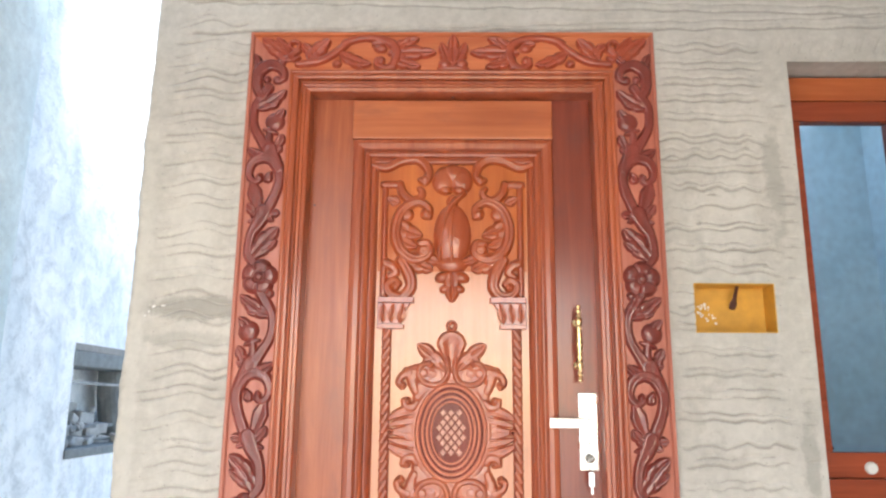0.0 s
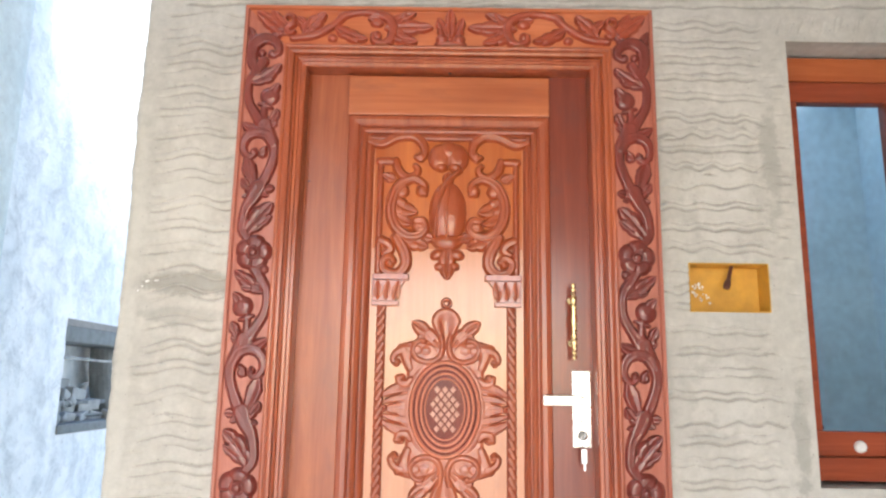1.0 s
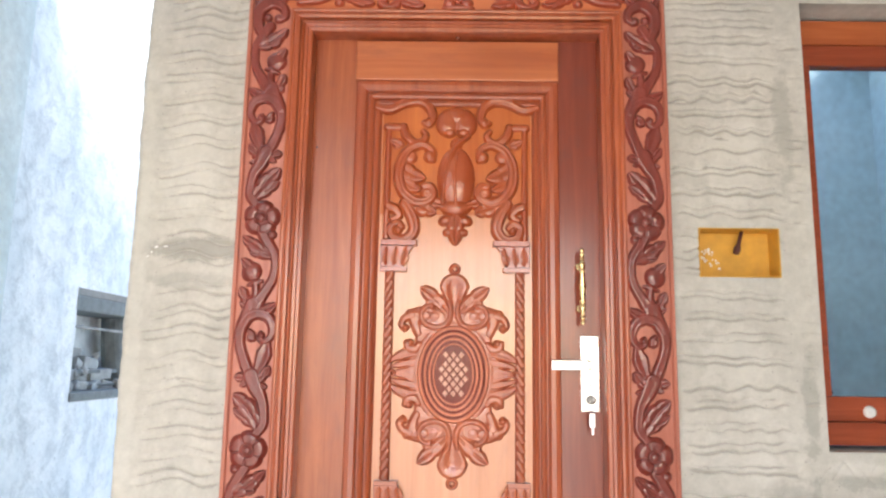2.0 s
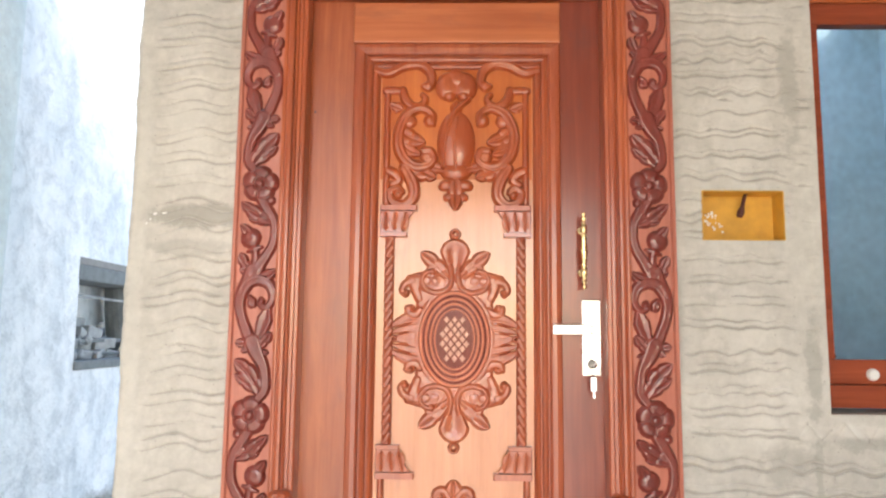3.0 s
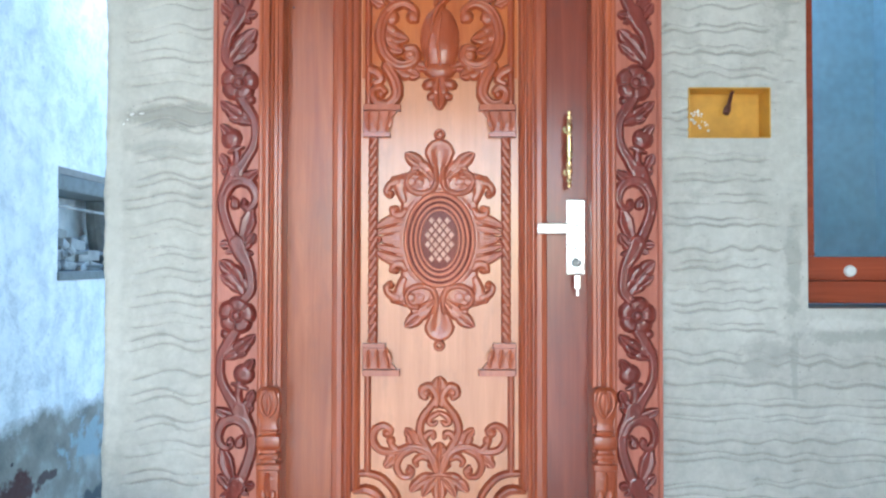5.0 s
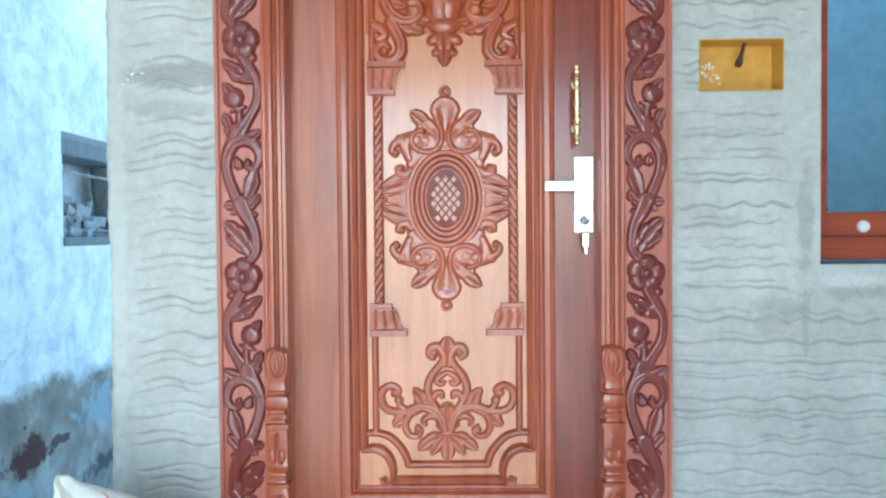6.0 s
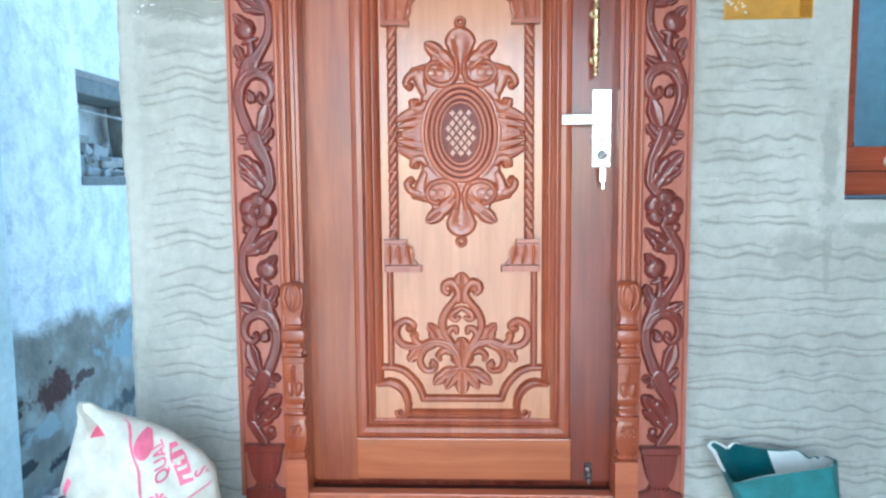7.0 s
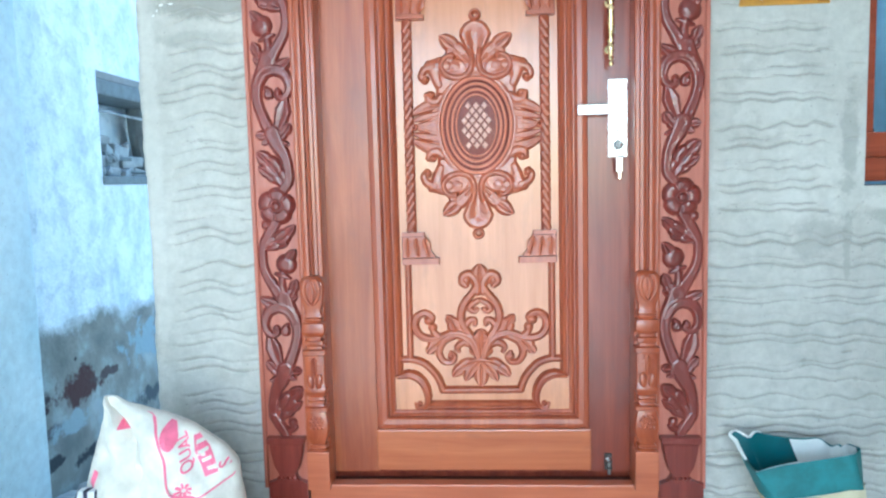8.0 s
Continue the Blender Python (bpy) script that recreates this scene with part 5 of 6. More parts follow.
for x0, x1 in ((1.0125, MULL - 0.0005), (MULL + 0.0485, WIN_X1 - 0.0455)):
    sash = part("sash", boxed(x0, x0 + 0.019, YW + 0.006, YW + 0.045, 1.123, 2.067, bevel=0.002), M_WINWOOD, window)
    part("sash_stile", boxed(x1 - 0.042, x1, YW + 0.006, YW + 0.045, 1.123, 2.067, bevel=0.002), M_WINWOOD, sash)
    part("sash_rail", boxed(x0, x1, YW + 0.004, YW + 0.045, 1.057, 1.1225, bevel=0.003), M_WINWOOD, sash)
    part("sash_rail", boxed(x0, x1, YW + 0.004, YW + 0.045, 2.0675, 2.130, bevel=0.003), M_WINWOOD, sash)
    sashes.append((sash, x0 + 0.015, x1 - 0.038))
part("sash_knob", turned(bmesh.new(), [(-0.012, 0.010), (-0.009, 0.0145), (-0.003, 0.0165), (0.0, 0.0165)], (1.126, YW + 0.004, 1.083), "y", 24), M_WHITE, sashes[0][0], "white round plastic knob")
part("stay", tube(bmesh.new(), [Vector((1.036, YW + 0.055, 1.172)), Vector((1.042, YW + 0.060, 1.145)), Vector((1.056, YW + 0.060, 1.126))], (0.007, 0.009, 0.007), 8), M_IRON, sashes[0][0], "dark iron window stay")
gm, gn, gl, gb = material("window_glass")
gb.inputs["Base Color"].default_value = (0.86, 0.95, 0.97, 1)
gb.inputs["Roughness"].default_value = 0.02
gb.inputs["Transmission Weight"].default_value = 1.0
gb.inputs["IOR"].default_value = 1.45
for sash, x0, x1 in sashes:
    pane = part("pane", boxed(x0, x1, YW + 0.022, YW + 0.026, 1.119, 2.071), gm, sash)
    pane.visible_shadow = False

tagged(part("wall_room", box(boxed(0.60, 2.06, 1.50, 1.65, 0.0, 2.80), 2.06, 2.20, 0.232, 1.65, 0.0, 2.80), M_BLUE), "blue painted inner room walls meeting in a corner", "wall", kind="structure")
tagged(part("wall_partition", boxed(0.45, 0.60, 0.232, 1.65, 0.0, 2.80), M_BLUE), "blue painted partition wall of the inner room", "wall", kind="structure")
# Added slab, never in view: it makes the blue walls dimmer lower down.
tagged(part("ceiling_room", box(boxed(0.45, 2.20, 0.232, 0.42, 2.80, 2.90), 1.88, 2.20, 0.42, 1.65, 2.80, 2.90), M_CEMENT), "unseen concrete slab over part of the inner room, added to shade its walls", "ceiling", kind="structure")
tagged(part("floor_room", boxed(0.601, 2.059, 0.232, 1.499, -0.05, 0.0), M_CEMENT), "cement floor of the inner room", "floor", kind="structure")

# ---------------------------------------------------------------- open switch box in the wall
switch_box = thing("switch_box", "empty yellow metal switch box sunk in the plaster, cables hanging out", "electrical box")
bm = bmesh.new()
x0, x1, z0, z1 = BOX_X0, BOX_X1, BOX_Z0, BOX_Z1
box(bm, x0 + 0.001, x1 - 0.001, 0.062, 0.070, z0 + 0.001, z1 - 0.001)
part("back_plate", bm, M_YELLOW, switch_box)
for name, a in (("side_plate", (x0 + 0.001, x0 + 0.004, -0.002, 0.062, z0 + 0.001, z1 - 0.001)), ("side_plate", (x1 - 0.004, x1 - 0.001, -0.002, 0.062, z0 + 0.001, z1 - 0.001)),
                ("side_plate", (x0 + 0.004, x1 - 0.004, -0.002, 0.062, z0 + 0.001, z0 + 0.004)), ("side_plate", (x0 + 0.004, x1 - 0.004, -0.002, 0.062, z1 - 0.004, z1 - 0.001))):
    part(name, boxed(*a), M_YELLOW, switch_box)

# ---------------------------------------------------------------- small things in the wall
cable = smooth_line([(0.789, 0.035, 1.566), (0.780, 0.025, 1.550), (0.768, 0.012, 1.522), (0.757, 0.004, 1.497)], 5)


part("cable", tube(bmesh.new(), cable, (0.0052, 0.0052, 0.0050, 0.0050, 0.0055, 0.0100, 0.0085)), M_BLACK, switch_box, "brown taped cable end", smooth=True)
bm = bmesh.new()
rnd = random.Random(3)
for cx, cz, many in ((0.695, 1.505, 12), (0.712, 1.474, 6), (0.703, 1.488, 5)):
    for i in range(many):
        dome(bm, (cx + rnd.gauss(0, 0.010), cz + rnd.gauss(0, 0.006)), rnd.uniform(0.002, 0.005), rnd.uniform(0.0015, 0.004), 0.0015, 0.062, rnd.uniform(0, 180), 8, 2)
part("plaster_splash", bm, M_WHITE, switch_box, "dried white plaster splashes")


bm = bmesh.new()
for x, z, rx, rz, t in ((-0.800, 1.492, 0.010, 0.006, 20), (-0.812, 1.478, 0.006, 0.004, 60), (-0.822, 1.466, 0.007, 0.003, 45), (-0.775, 1.494, 0.012, 0.004, 5)):
    dome(bm, (x, z), rx * 0.6, rz * 0.55, 0.002, 0.0, t, 10, 3)
part("paint_chip", bm, M_WHITE, front_wall, "flakes of white paint")
tagged(part("doorstep", boxed(-0.462, 0.452, -0.30, 0.002, 0.0, 0.1285, bevel=0.008), M_FLOOR), "pale cement doorstep under the threshold", "step", kind="structure")

# ---------------------------------------------------------------- old wall beside the house
M_STONE = plain("rubble_stone", (0.35, 0.365, 0.355), 0.9, vary=0.4, scale=14, bump_at=0.7)
M_OLDWOOD = plain("weathered_wood", (0.17, 0.19, 0.19), 0.85, vary=0.3, scale=22, bump_at=0.5)
vent = thing("wall_vent", "small rough wall opening with a grey lintel and rubble inside", "wall opening")
part("lintel", boxed(-1.505, -1.327, 0.615, 1.345, 1.359, 1.4145, bevel=0.006), M_OLDWOOD, vent, "weathered grey lintel")
part("lintel_bed", boxed(-1.505, -1.329, 0.618, 1.342, 1.415, 1.4405), M_CEMENT, vent, "grey mortar bed over the lintel")
part("sill", boxed(-1.505, -1.324, 0.618, 1.342, 1.040, 1.072, bevel=0.005), M_OLDWOOD, vent)
bm = tube(bmesh.new(), [Vector((-1.352, 0.622, 1.306)), Vector((-1.35, 0.95, 1.299)), Vector((-1.352, 1.338, 1.302))], (0.0055, 0.005, 0.0055), 8)
part("bar", bm, M_STONE, vent, "thin pale rod across the opening")
part("slat", boxed(-1.42, -1.395, 0.622, 1.10, 1.134, 1.148, bevel=0.002), M_OLDWOOD, vent)


def rock(bm, c, r, seed):
    rnd = random.Random(seed)
    made = bmesh.ops.create_icosphere(bm, subdivisions=2, radius=1.0)["verts"]
    ph = [rnd.uniform(0, 6.28) for _ in range(6)]
    turn = Euler([rnd.uniform(0, 6.28) for _ in range(3)]).to_matrix()
    for v in made:
        p = v.co.copy()
        k = 1 + 0.16 * math.sin(2.3 * p.x + ph[0]) + 0.15 * math.sin(2.9 * p.y + ph[1]) + 0.12 * math.sin(3.7 * p.z + ph[2])
        p = Vector([math.copysign(abs(q) ** 0.72, q) for q in p]) * k
        p = turn @ Vector((p.x * r[0], p.y * r[1], p.z * r[2]))
        v.co = Vector(c) + p
    return bm


def old_brick(bm, c, size, turn, seed):
    """A chipped brick with uneven corners."""
    rnd = random.Random(seed)
    made = box(bmesh.new(), *[v for k in size for v in (-k / 2, k / 2)], bevel=0.006)
    m = Matrix.Translation(c) @ Euler([radians(a) for a in turn]).to_matrix().to_4x4()
    ph = rnd.uniform(0, 6.28)
    for v in made.verts:
        v.co *= 1 + 0.05 * math.sin(60 * v.co.y + ph) + rnd.uniform(-0.03, 0.03)
    made.transform(m)
    me = bpy.data.meshes.new("old_brick")
    made.to_mesh(me)
    made.free()
    bm.from_mesh(me)
    bpy.data.meshes.remove(me)
    return bm


rnd = random.Random(21)
for i in range(16):
    row, col = divmod(i, 4)
    y = 0.685 + 0.118 * col + 0.045 * (row % 2) + rnd.uniform(-0.018, 0.018)
    if y > 1.10 - 0.05 * row:
        continue
    part("brick", old_brick(bmesh.new(), (-1.438 - 0.013 * row + rnd.uniform(-0.012, 0.012), y, 1.092 + 0.041 * row), (0.10, rnd.uniform(0.09, 0.135), rnd.uniform(0.034, 0.045)),
                            (rnd.uniform(-12, 12), rnd.uniform(-12, 12), rnd.uniform(-16, 16)), 60 + i), M_STONE, vent)
for i in range(12):
    part("rubble", rock(bmesh.new(), (-1.385 - 0.03 * (i % 3) + rnd.uniform(-0.015, 0.015), 0.66 + 0.46 * rnd.random(), 1.084 + 0.055 * (i % 3)), (rnd.uniform(0.014, 0.026), rnd.uniform(0.018, 0.03), rnd.uniform(0.010, 0.016)), 40 + i), M_STONE, vent)
part("post", tube(bmesh.new(), [Vector((-1.44, 1.215, 1.072)), Vector((-1.445, 1.165, 1.18)), Vector((-1.445, 1.135, 1.27)), Vector((-1.445, 1.13, 1.359))], (0.050, 0.047, 0.044, 0.045), 14), M_OLDWOOD, vent, "dark weathered wooden post")
part("bar", tube(bmesh.new(), [Vector((-1.40, 0.622, 1.095)), Vector((-1.40, 1.10, 1.088))], (0.006, 0.005), 8), M_OLDWOOD, vent)
tagged(part("pier", boxed(-1.335, -1.285, -0.75, 0.135, -0.2, 4.2, bevel=0.006), plaster("pier_limewash", (0.52, 0.64, 0.66), (0.72, 0.80, 0.80), bump_at=0.2)),
       "smooth pale blue-washed pier against the old wall", "wall", kind="structure")
rnd = random.Random(77)
for i in range(26):
    y = rnd.uniform(0.15, 1.3)
    x = -1.31 + abs(rnd.gauss(0, 0.13))
    if x > -0.93:
        continue
    r = rnd.uniform(0.025, 0.075)
    tagged(part("rubble_stone", rock(bmesh.new(), (x, y, -0.02 + r * 0.45 + 0.05 * (x < -1.2)), (r, r * rnd.uniform(0.8, 1.3), r * rnd.uniform(0.5, 0.8)), 200 + i), M_STONE),
           "dusty grey broken stone on the ground", "stone", "rubble along the wall")

# ---------------------------------------------------------------- printed sack
M_SACK = plain("woven_white_sack", (0.67, 0.635, 0.56), 0.6, vary=0.10, scale=40, bump_at=0.25)
M_PINK = plain("pink_print", (0.76, 0.17, 0.28), 0.6, vary=0.1, scale=60)
M_CREAM = plain("cream_sack_paper", (0.66, 0.58, 0.38), 0.65, vary=0.1, scale=20, bump_at=0.2)
M_TEAL = plain("teal_print", (0.045, 0.185, 0.195), 0.55, vary=0.3, scale=18)
M_TEAL_DARK = plain("dark_teal_print", (0.008, 0.085, 0.10), 0.5, vary=0.2, scale=18)
M_LINER = plain("white_liner", (0.82, 0.83, 0.80), 0.5, vary=0.05)


class Sack:
    """A slumped sack: outline rows (height, left, right, half depth), with soft folds on its face."""

    def __init__(self, rows, yc, seed, fold=0.010):
        self.rows, self.yc, self.fold = rows, yc, fold
        rnd = random.Random(seed)
        self.ph = [rnd.uniform(0, 6.28) for _ in range(8)]

    def row(self, z):
        r = self.rows
        for a, b in zip(r, r[1:]):
            if z <= b[0]:
                k = (z - a[0]) / (b[0] - a[0])
                k = k * k * (3 - 2 * k) * 0.4 + k * 0.6
                return [a[i] + (b[i] - a[i]) * k for i in (1, 2, 3)]
        return list(r[-1][1:])

    def face(self, x, z, side=-1, lift=0.0):
        """The place on the front (side -1) or back (1) at x and z."""
        x0, x1, t = self.row(z)
        u = max(-1, min(1, (2 * x - x0 - x1) / (x1 - x0)))
        body = t * max(0.0, 1 - abs(u) ** 2.4) ** 0.55
        p = self.ph
        f = math.sin(34 * x + 21 * z + p[0] + 1.6 * math.sin(16 * z + p[1])) * 0.5 + math.sin(61 * x - 44 * z + p[2] + math.sin(23 * x + p[3])) * 0.3
        f += 0.25 * math.sin(120 * (0.6 * x + 0.8 * z) + p[4] + 2 * math.sin(30 * x)) - 1.5 * math.exp(-((u + 0.22 + 1.2 * (z - 0.40)) / 0.12) ** 2) + 0.8 * math.exp(-((u + 0.5 + 0.5 * (z - 0.40)) / 0.15) ** 2)
        y = self.yc + side * (body + self.fold * f * min(1.0, body / 0.03) * (1 - abs(u) ** 6) + lift)
        return Vector((x, y, z))

    def mesh(self, nu=44, nv=60):
        bm = bmesh.new()
        z0, z1 = self.rows[0][0], self.rows[-1][0]
        loops = []
        for j in range(nv + 1):
            z = z0 + (z1 - z0) * (j / nv) ** 0.9
            x0, x1, _ = self.row(z)
            line = []
            for i in range(nu):
                a = math.pi * i / nu
                line.append(self.face((x0 + x1) / 2 - (x1 - x0) / 2 * math.cos(a), z, -1))
            for i in range(nu):
                a = math.pi * i / nu
                line.append(self.face((x0 + x1) / 2 + (x1 - x0) / 2 * math.cos(a), z, 1))
            loops.append([bm.verts.new(q) for q in line])
        n = 2 * nu
        for a, b in zip(loops, loops[1:]):
            for i in range(n):
                bm.faces.new((a[i], a[(i + 1) % n], b[(i + 1) % n], b[i]))
        bm.faces.new(loops[0])
        bm.faces.new(loops[-1])
        return bm

    def printed(self, name, flat, mat, owner, label="", lift=0.0022):
        """Lays a flat bmesh (x, z in its x, y) on the front as ink."""
        bmesh.ops.triangulate(flat, faces=flat.faces[:])
        bmesh.ops.subdivide_edges(flat, edges=[e for e in flat.edges if e.calc_length() > 0.012], cuts=2, use_grid_fill=True)
        for v in flat.verts:
            x, z = 0.035 + (v.co.x - 0.035) * 1.032, 1.025 + (v.co.y - 1.025) * 1.032
            x0, x1, _ = self.row(z)
            v.co = self.face(min(max(x, x0 + 0.004), x1 - 0.004), z, -1, lift)
        return part(name, flat, mat, owner, label)


def flat_line(pts, w):
    bm = bmesh.new()
    line = smooth_line(pts, 6)
    rows = []
    for i, p in enumerate(line):
        d = (line[min(i + 1, len(line) - 1)] - line[max(i - 1, 0)]).normalized()
        s = Vector((-d[1], d[0])) * w
        rows.append([bm.verts.new((*(p + s), 0)), bm.verts.new((*(p - s), 0))])
    for a, b in zip(rows, rows[1:]):
        bm.faces.new((a[0], a[1], b[1], b[0]))
    return bm


def flat_poly(pts):
    bm = bmesh.new()
    bm.faces.new([bm.verts.new((x, z, 0)) for x, z in pts])
    return bm


def flat_text(text, at, size, turn):
    cu = bpy.data.curves.new("lettering", "FONT")
    cu.body, cu.size, cu.resolution_u, cu.offset = text, size, 3, size * 0.02
    ob = new("lettering", cu)
    bpy.context.view_layer.update()
    me = bpy.data.meshes.new_from_object(ob.evaluated_get(bpy.context.evaluated_depsgraph_get()))
    bm = bmesh.new()
    bm.from_mesh(me)
    bpy.data.objects.remove(ob)
    bpy.data.curves.remove(cu)
    bpy.data.meshes.remove(me)
    bm.transform(Matrix.Translation((at[0], at[1], 0)) @ Matrix.Rotation(radians(turn), 4, "Z"))
    return bm


printed_sack = thing("cement_sack", "half-empty white woven sack with pink printing, slumped before the wall", "sack")
bag = Sack([(0.0, -0.925, -0.480, 0.105), (0.10, -0.932, -0.478, 0.125), (0.25, -0.910, -0.508, 0.112), (0.325, -0.892, -0.526, 0.098), (0.378, -0.880, -0.531, 0.086),
            (0.41, -0.870, -0.534, 0.076), (0.443, -0.860, -0.556, 0.064), (0.49, -0.846, -0.618, 0.046), (0.515, -0.838, -0.672, 0.034),
            (0.532, -0.836, -0.730, 0.025), (0.546, -0.838, -0.782, 0.018), (0.562, -0.834, -0.806, 0.009)], -0.33, 4, 0.019)
body = part("sack_body", bag.mesh(), M_SACK, printed_sack, smooth=True)
bag.printed("print_line", flat_line([(-0.695, 0.548), (-0.668, 0.507), (-0.653, 0.457), (-0.632, 0.399), (-0.620, 0.366)], 0.0024), M_PINK, body, "pink printed border")
bag.printed("print_line", flat_line([(-0.620, 0.366), (-0.563, 0.390), (-0.502, 0.420)], 0.0017), M_PINK, body, "pink printed border")
bag.printed("print_corner", flat_poly([(-0.640, 0.405), (-0.622, 0.364), (-0.578, 0.384), (-0.604, 0.388), (-0.622, 0.396)]), M_PINK, body, "pink printed corner")
bag.printed("print_oval", flat_poly([(-0.647 + 0.0145 * math.cos(a / 20 * 6.2832) - 0.003 * math.sin(a / 20 * 6.2832), 0.502 + 0.028 * math.sin(a / 20 * 6.2832)) for a in range(20)]), M_PINK, body, "pink printed oval")
bag.printed("lettering", flat_text("QUAL", (-0.590, 0.438), 0.028, 113), M_PINK, body, "pink printed capital letters")
bag.printed("print_panel", flat_poly([(-0.571, 0.417), (-0.545, 0.426), (-0.581, 0.500), (-0.604, 0.497)]), M_PINK, body, "pink printed panel")
for k in range(4):
    c = Vector((-0.563, 0.434)).lerp(Vector((-0.586, 0.487)), k / 3)
    bag.printed("print_bar", flat_poly([(c.x - 0.007, c.y - 0.006), (c.x + 0.009, c.y - 0.001), (c.x + 0.007, c.y + 0.006), (c.x - 0.009, c.y + 0.001)]), M_SACK, body, "white printed bar", lift=0.0034)
bag.printed("lettering", flat_text("S", (-0.522, 0.436), 0.032, 108), M_PINK, body, "pink printed capital letter")
flat = bmesh.new()
for k in range(8):
    a = radians(45 * k + 10)
    c, s = math.cos(a), math.sin(a)
    flat.faces.new([flat.verts.new((-0.606 + (r * c - w * s), 0.400 + (r * s + w * c), 0)) for r, w in ((0.004, -0.002), (0.015, -0.003), (0.017, 0.0), (0.015, 0.003), (0.004, 0.002))])
bag.printed("print_star", flat, M_PINK, body, "pink printed leaf rosette")
bag.printed("print_mark", flat_poly([(-0.764, 0.513), (-0.747, 0.508), (-0.745, 0.524), (-0.756, 0.540), (-0.763, 0.528)]), M_PINK, body, "pink printed mark")
bag.printed("print_stripe", flat_line([(-0.806, 0.430), (-0.815, 0.395), (-0.812, 0.350)], 0.006), M_PINK, body, "pink printed stripe")

white_sack = Sack([(0.0, -1.10, -0.86, 0.10), (0.12, -1.115, -0.845, 0.12), (0.24, -1.10, -0.855, 0.11), (0.31, -1.06, -0.885, 0.085), (0.338, -1.02, -0.92, 0.045), (0.345, -0.98, -0.95, 0.012)], -0.55, 9, 0.006)
tagged(part("flour_sack", white_sack.mesh(30, 30), M_LINER, None, smooth=True), "full white plastic sack with a rounded top on the floor", "sack")
# striped cloth squeezed between the sacks
M_STRIPE, sn, sl, sb = material("striped_cloth")
wave = node(sn, "ShaderNodeTexWave", Scale=26.0, Distortion=0.6)
sl.new(coords(sn, sl, (0.5, 0.2, 1.0)), wave.inputs["Vector"])
sl.new(ramp(sn, sl, wave.outputs[0], [(0.42, (0.03, 0.03, 0.06)), (0.55, (0.62, 0.62, 0.62))]), sb.inputs["Base Color"])
sb.inputs["Roughness"].default_value = 0.85
cloth = Sack([(0.0, -0.945, -0.80, 0.05), (0.18, -0.935, -0.80, 0.05), (0.30, -0.905, -0.81, 0.04), (0.375, -0.868, -0.825, 0.015)], -0.40, 13, 0.006)
tagged(part("striped_bag", cloth.mesh(24, 24), M_STRIPE, None, smooth=True), "black and white striped cloth bag behind the sack", "bag")

# ---------------------------------------------------------------- open bag with a teal mouth
open_bag = thing("open_bag", "empty cream paper bag with a teal band, its mouth gaping open", "bag")


def bag_ring(a, k):
    """A point of the bag's wall: a the angle, k from foot (0) to rim (1)."""
    left = np.interp(k, (0.0, 0.55, 0.76, 1.0), (0.70, 0.716, 0.682, 0.640))
    right = np.interp(k, (0.0, 0.55, 0.76, 1.0), (0.925, 0.918, 0.916, 0.902))
    cx, cy, rx, ry = float(left + right) / 2, -0.112, float(right - left) / 2, 0.046 + 0.008 * k
    c, s = math.cos(a), math.sin(a)
    x = cx + rx * math.copysign(abs(c) ** 0.42, c) + 0.004 * math.sin(5 * a + 9 * k)
    y = cy + ry * math.copysign(abs(s) ** 0.5, s) + 0.006 * math.sin(4 * a + 3 + 6 * k) * k
    c, s = math.copysign(abs(c) ** 0.6, c), math.copysign(abs(s) ** 0.6, s)
    rim = 0.352 + 0.00625 * c + 0.011 * s - 0.026 * c * s + 0.004 * math.sin(4 * a + 1)
    flap = math.exp(-((math.cos(a - 2.60) - 1) / 0.03) ** 2)
    rim += 0.016 * flap + 0.006 * math.sin(11 * a) * max(0.0, math.sin(a))
    x -= 0.020 * flap * max(0.0, k - 0.8) * 5
    return Vector((x, y, rim * k))


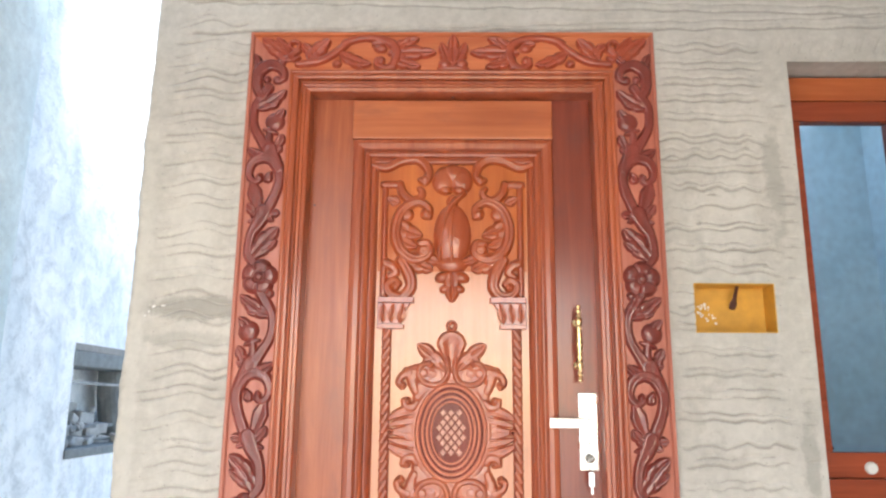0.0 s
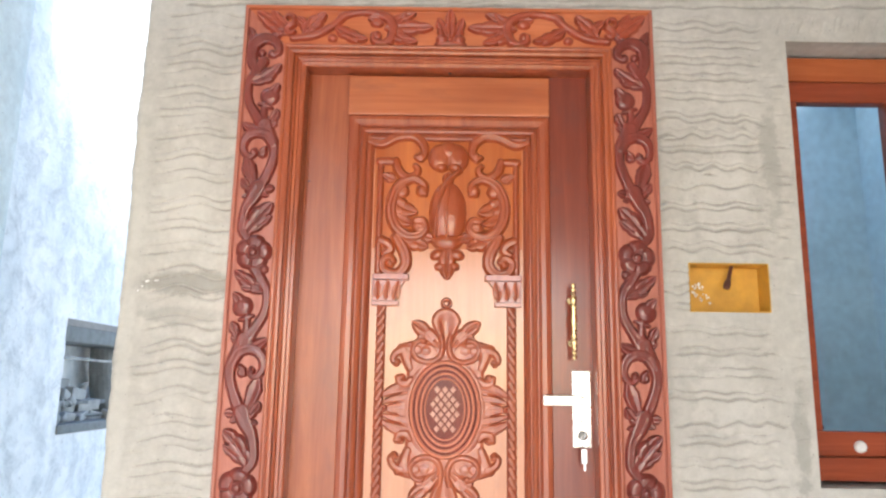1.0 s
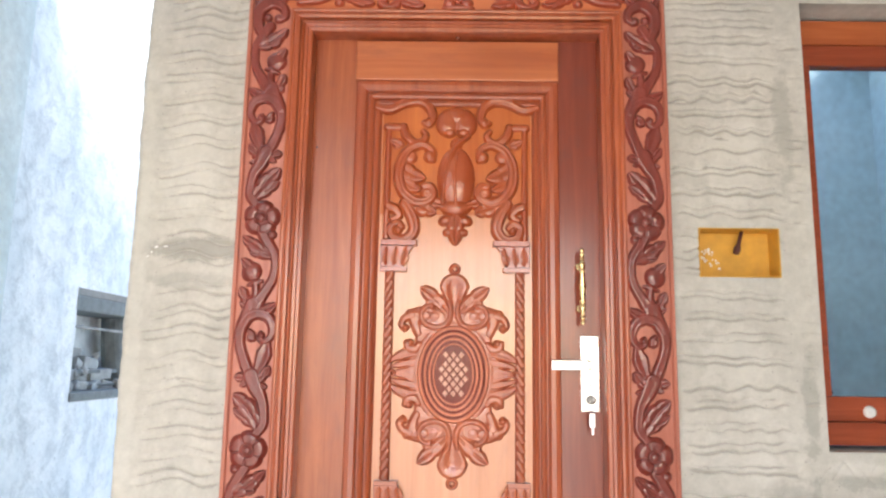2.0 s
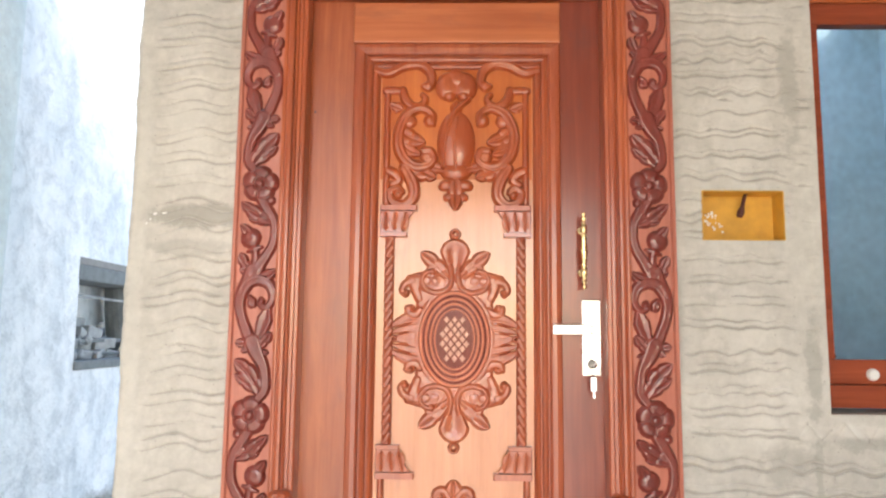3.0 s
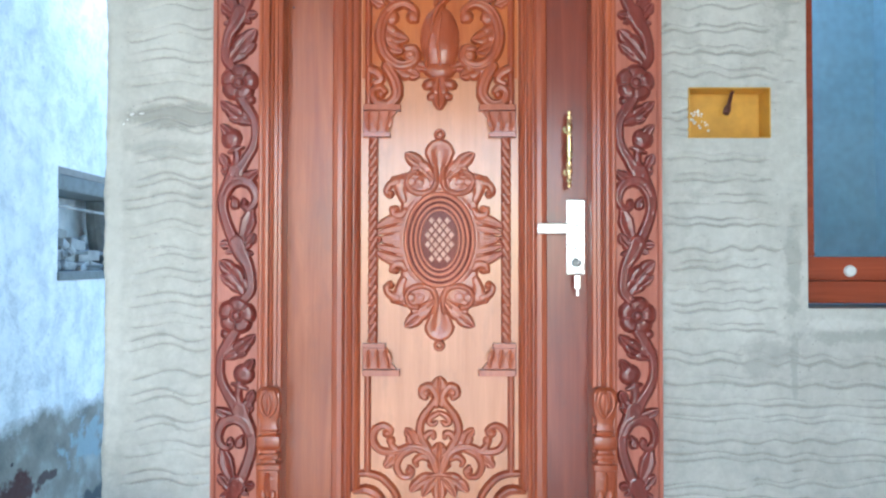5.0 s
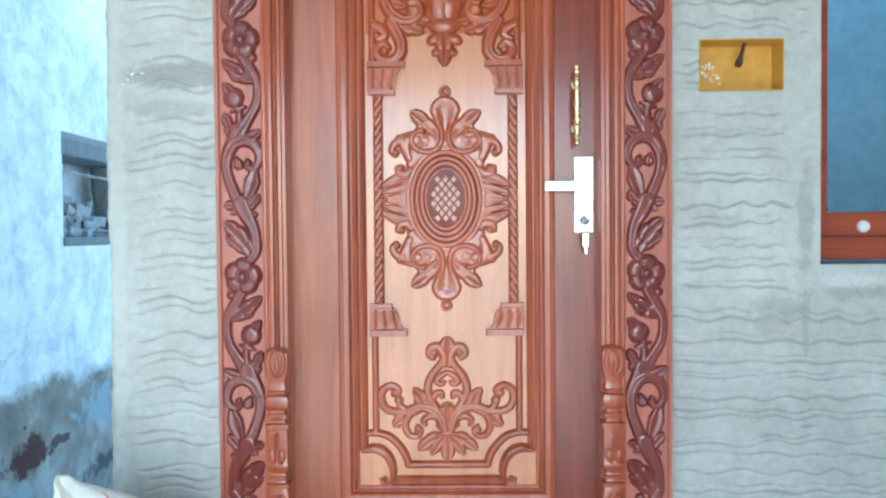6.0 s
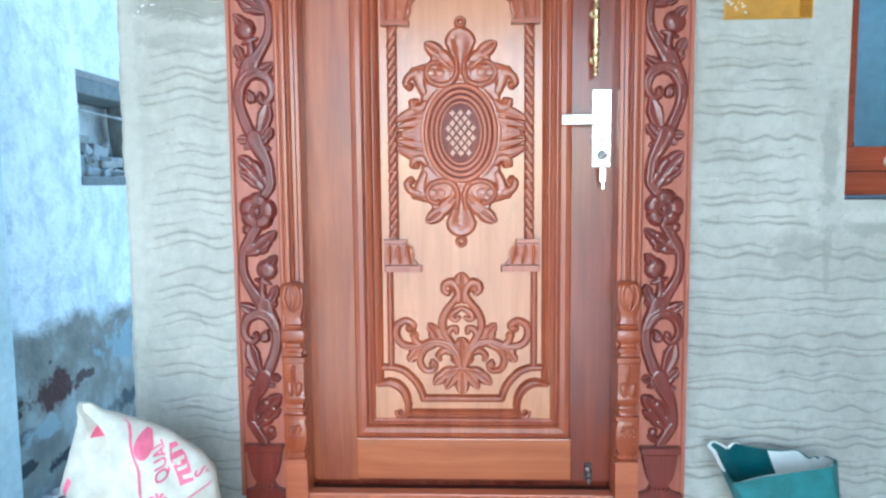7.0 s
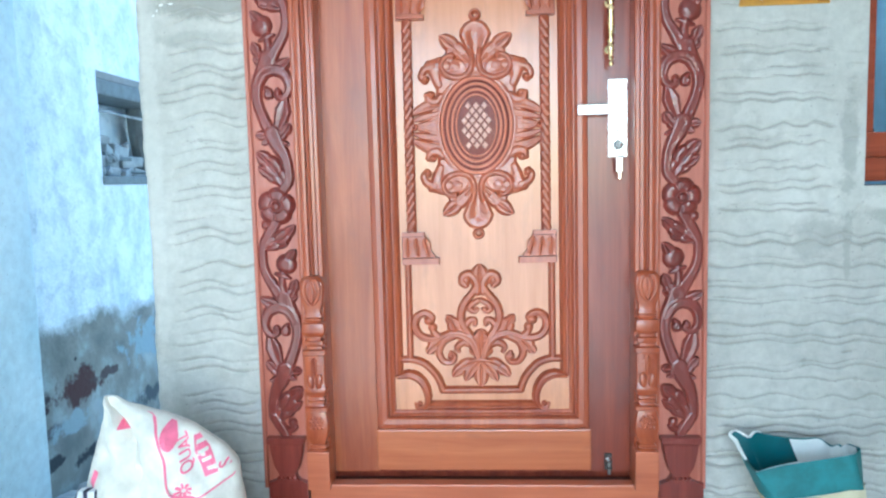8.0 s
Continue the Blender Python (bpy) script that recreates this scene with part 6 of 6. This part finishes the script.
N = 56
for name, k0, k1, mat, label in (("paper_body", 0.0, 0.755, M_CREAM, "creased cream paper"), ("mouth_band", 0.755, 1.0, M_TEAL, "teal printed band round the mouth")):
    bm = bmesh.new()
    rows = []
    for j in range(13):
        k = k0 + (k1 - k0) * j / 12
        row = []
        for i in range(N):
            a = 6.2832 * i / N
            p = bag_ring(a, k)
            push = (0.007 * abs(math.sin(4.5 * a + 3 * k)) - 0.003 * math.sin(13 * a + 9 * k)) * (1 if name == "paper_body" else 0.3) + (0.002 if name == "mouth_band" else 0)
            row.append(bm.verts.new((p.x + push * math.cos(a), p.y + push * math.sin(a), p.z)))
        rows.append(row)
    for a, b in zip(rows, rows[1:]):
        for i in range(N):
            bm.faces.new((a[i], a[(i + 1) % N], b[(i + 1) % N], b[i]))
    part(name, bm, mat, open_bag, label, smooth=True)
for name, a0, a1, mat, label in (("lining", 0.0, 1.57, M_LINER, "white inside of the bag"), ("lining", 1.57, 3.7, M_TEAL_DARK, "dark teal inside of the bag"),
                                 ("lining", 3.7, 6.2832, M_LINER, "white inside of the bag")):
    bm = bmesh.new()
    rows = []
    for j in range(10):
        k = 0.25 + 0.75 * j / 9
        row = []
        for i in range(25):
            a = a0 + (a1 - a0) * i / 24
            p = bag_ring(a, k)
            row.append(bm.verts.new((p.x - 0.004 * math.cos(a), p.y - 0.004 * math.sin(a), p.z - 0.001)))
        rows.append(row)
    for a, b in zip(rows, rows[1:]):
        for i in range(24):
            bm.faces.new((a[i], a[i + 1], b[i + 1], b[i]))
    part(name, bm, mat, open_bag, label, smooth=True)
rim = [bag_ring(1.75 + 1.55 * i / 20, 1.0) + Vector((0, 0, -0.001)) for i in range(21)]
part("rim_fold", tube(bmesh.new(), rim, (0.0025, 0.0045, 0.003, 0.0055, 0.0035), 8), M_LINER, open_bag, "torn white paper edge", smooth=True)
bm = bmesh.new()
ring(bm, (0.768, 0.232), 0.011, 0.012, 0.0025, 0.002, -0.166, 24)
part("print_ring", bm, plain("maroon_print", (0.22, 0.03, 0.05), 0.6), open_bag, "maroon printed ring")

# nail holes in the wood
for x, y, z, r in ((0.006, 0.020, 2.112, 0.006), (-0.387, 0.0445, 1.79, 0.004)):
    tagged(part("nail", dome(bmesh.new(), (x, z), r, r, 0.002, y, 0, 10, 3), M_BLACK, door_frame if y < 0.04 else door), "dark nail head")
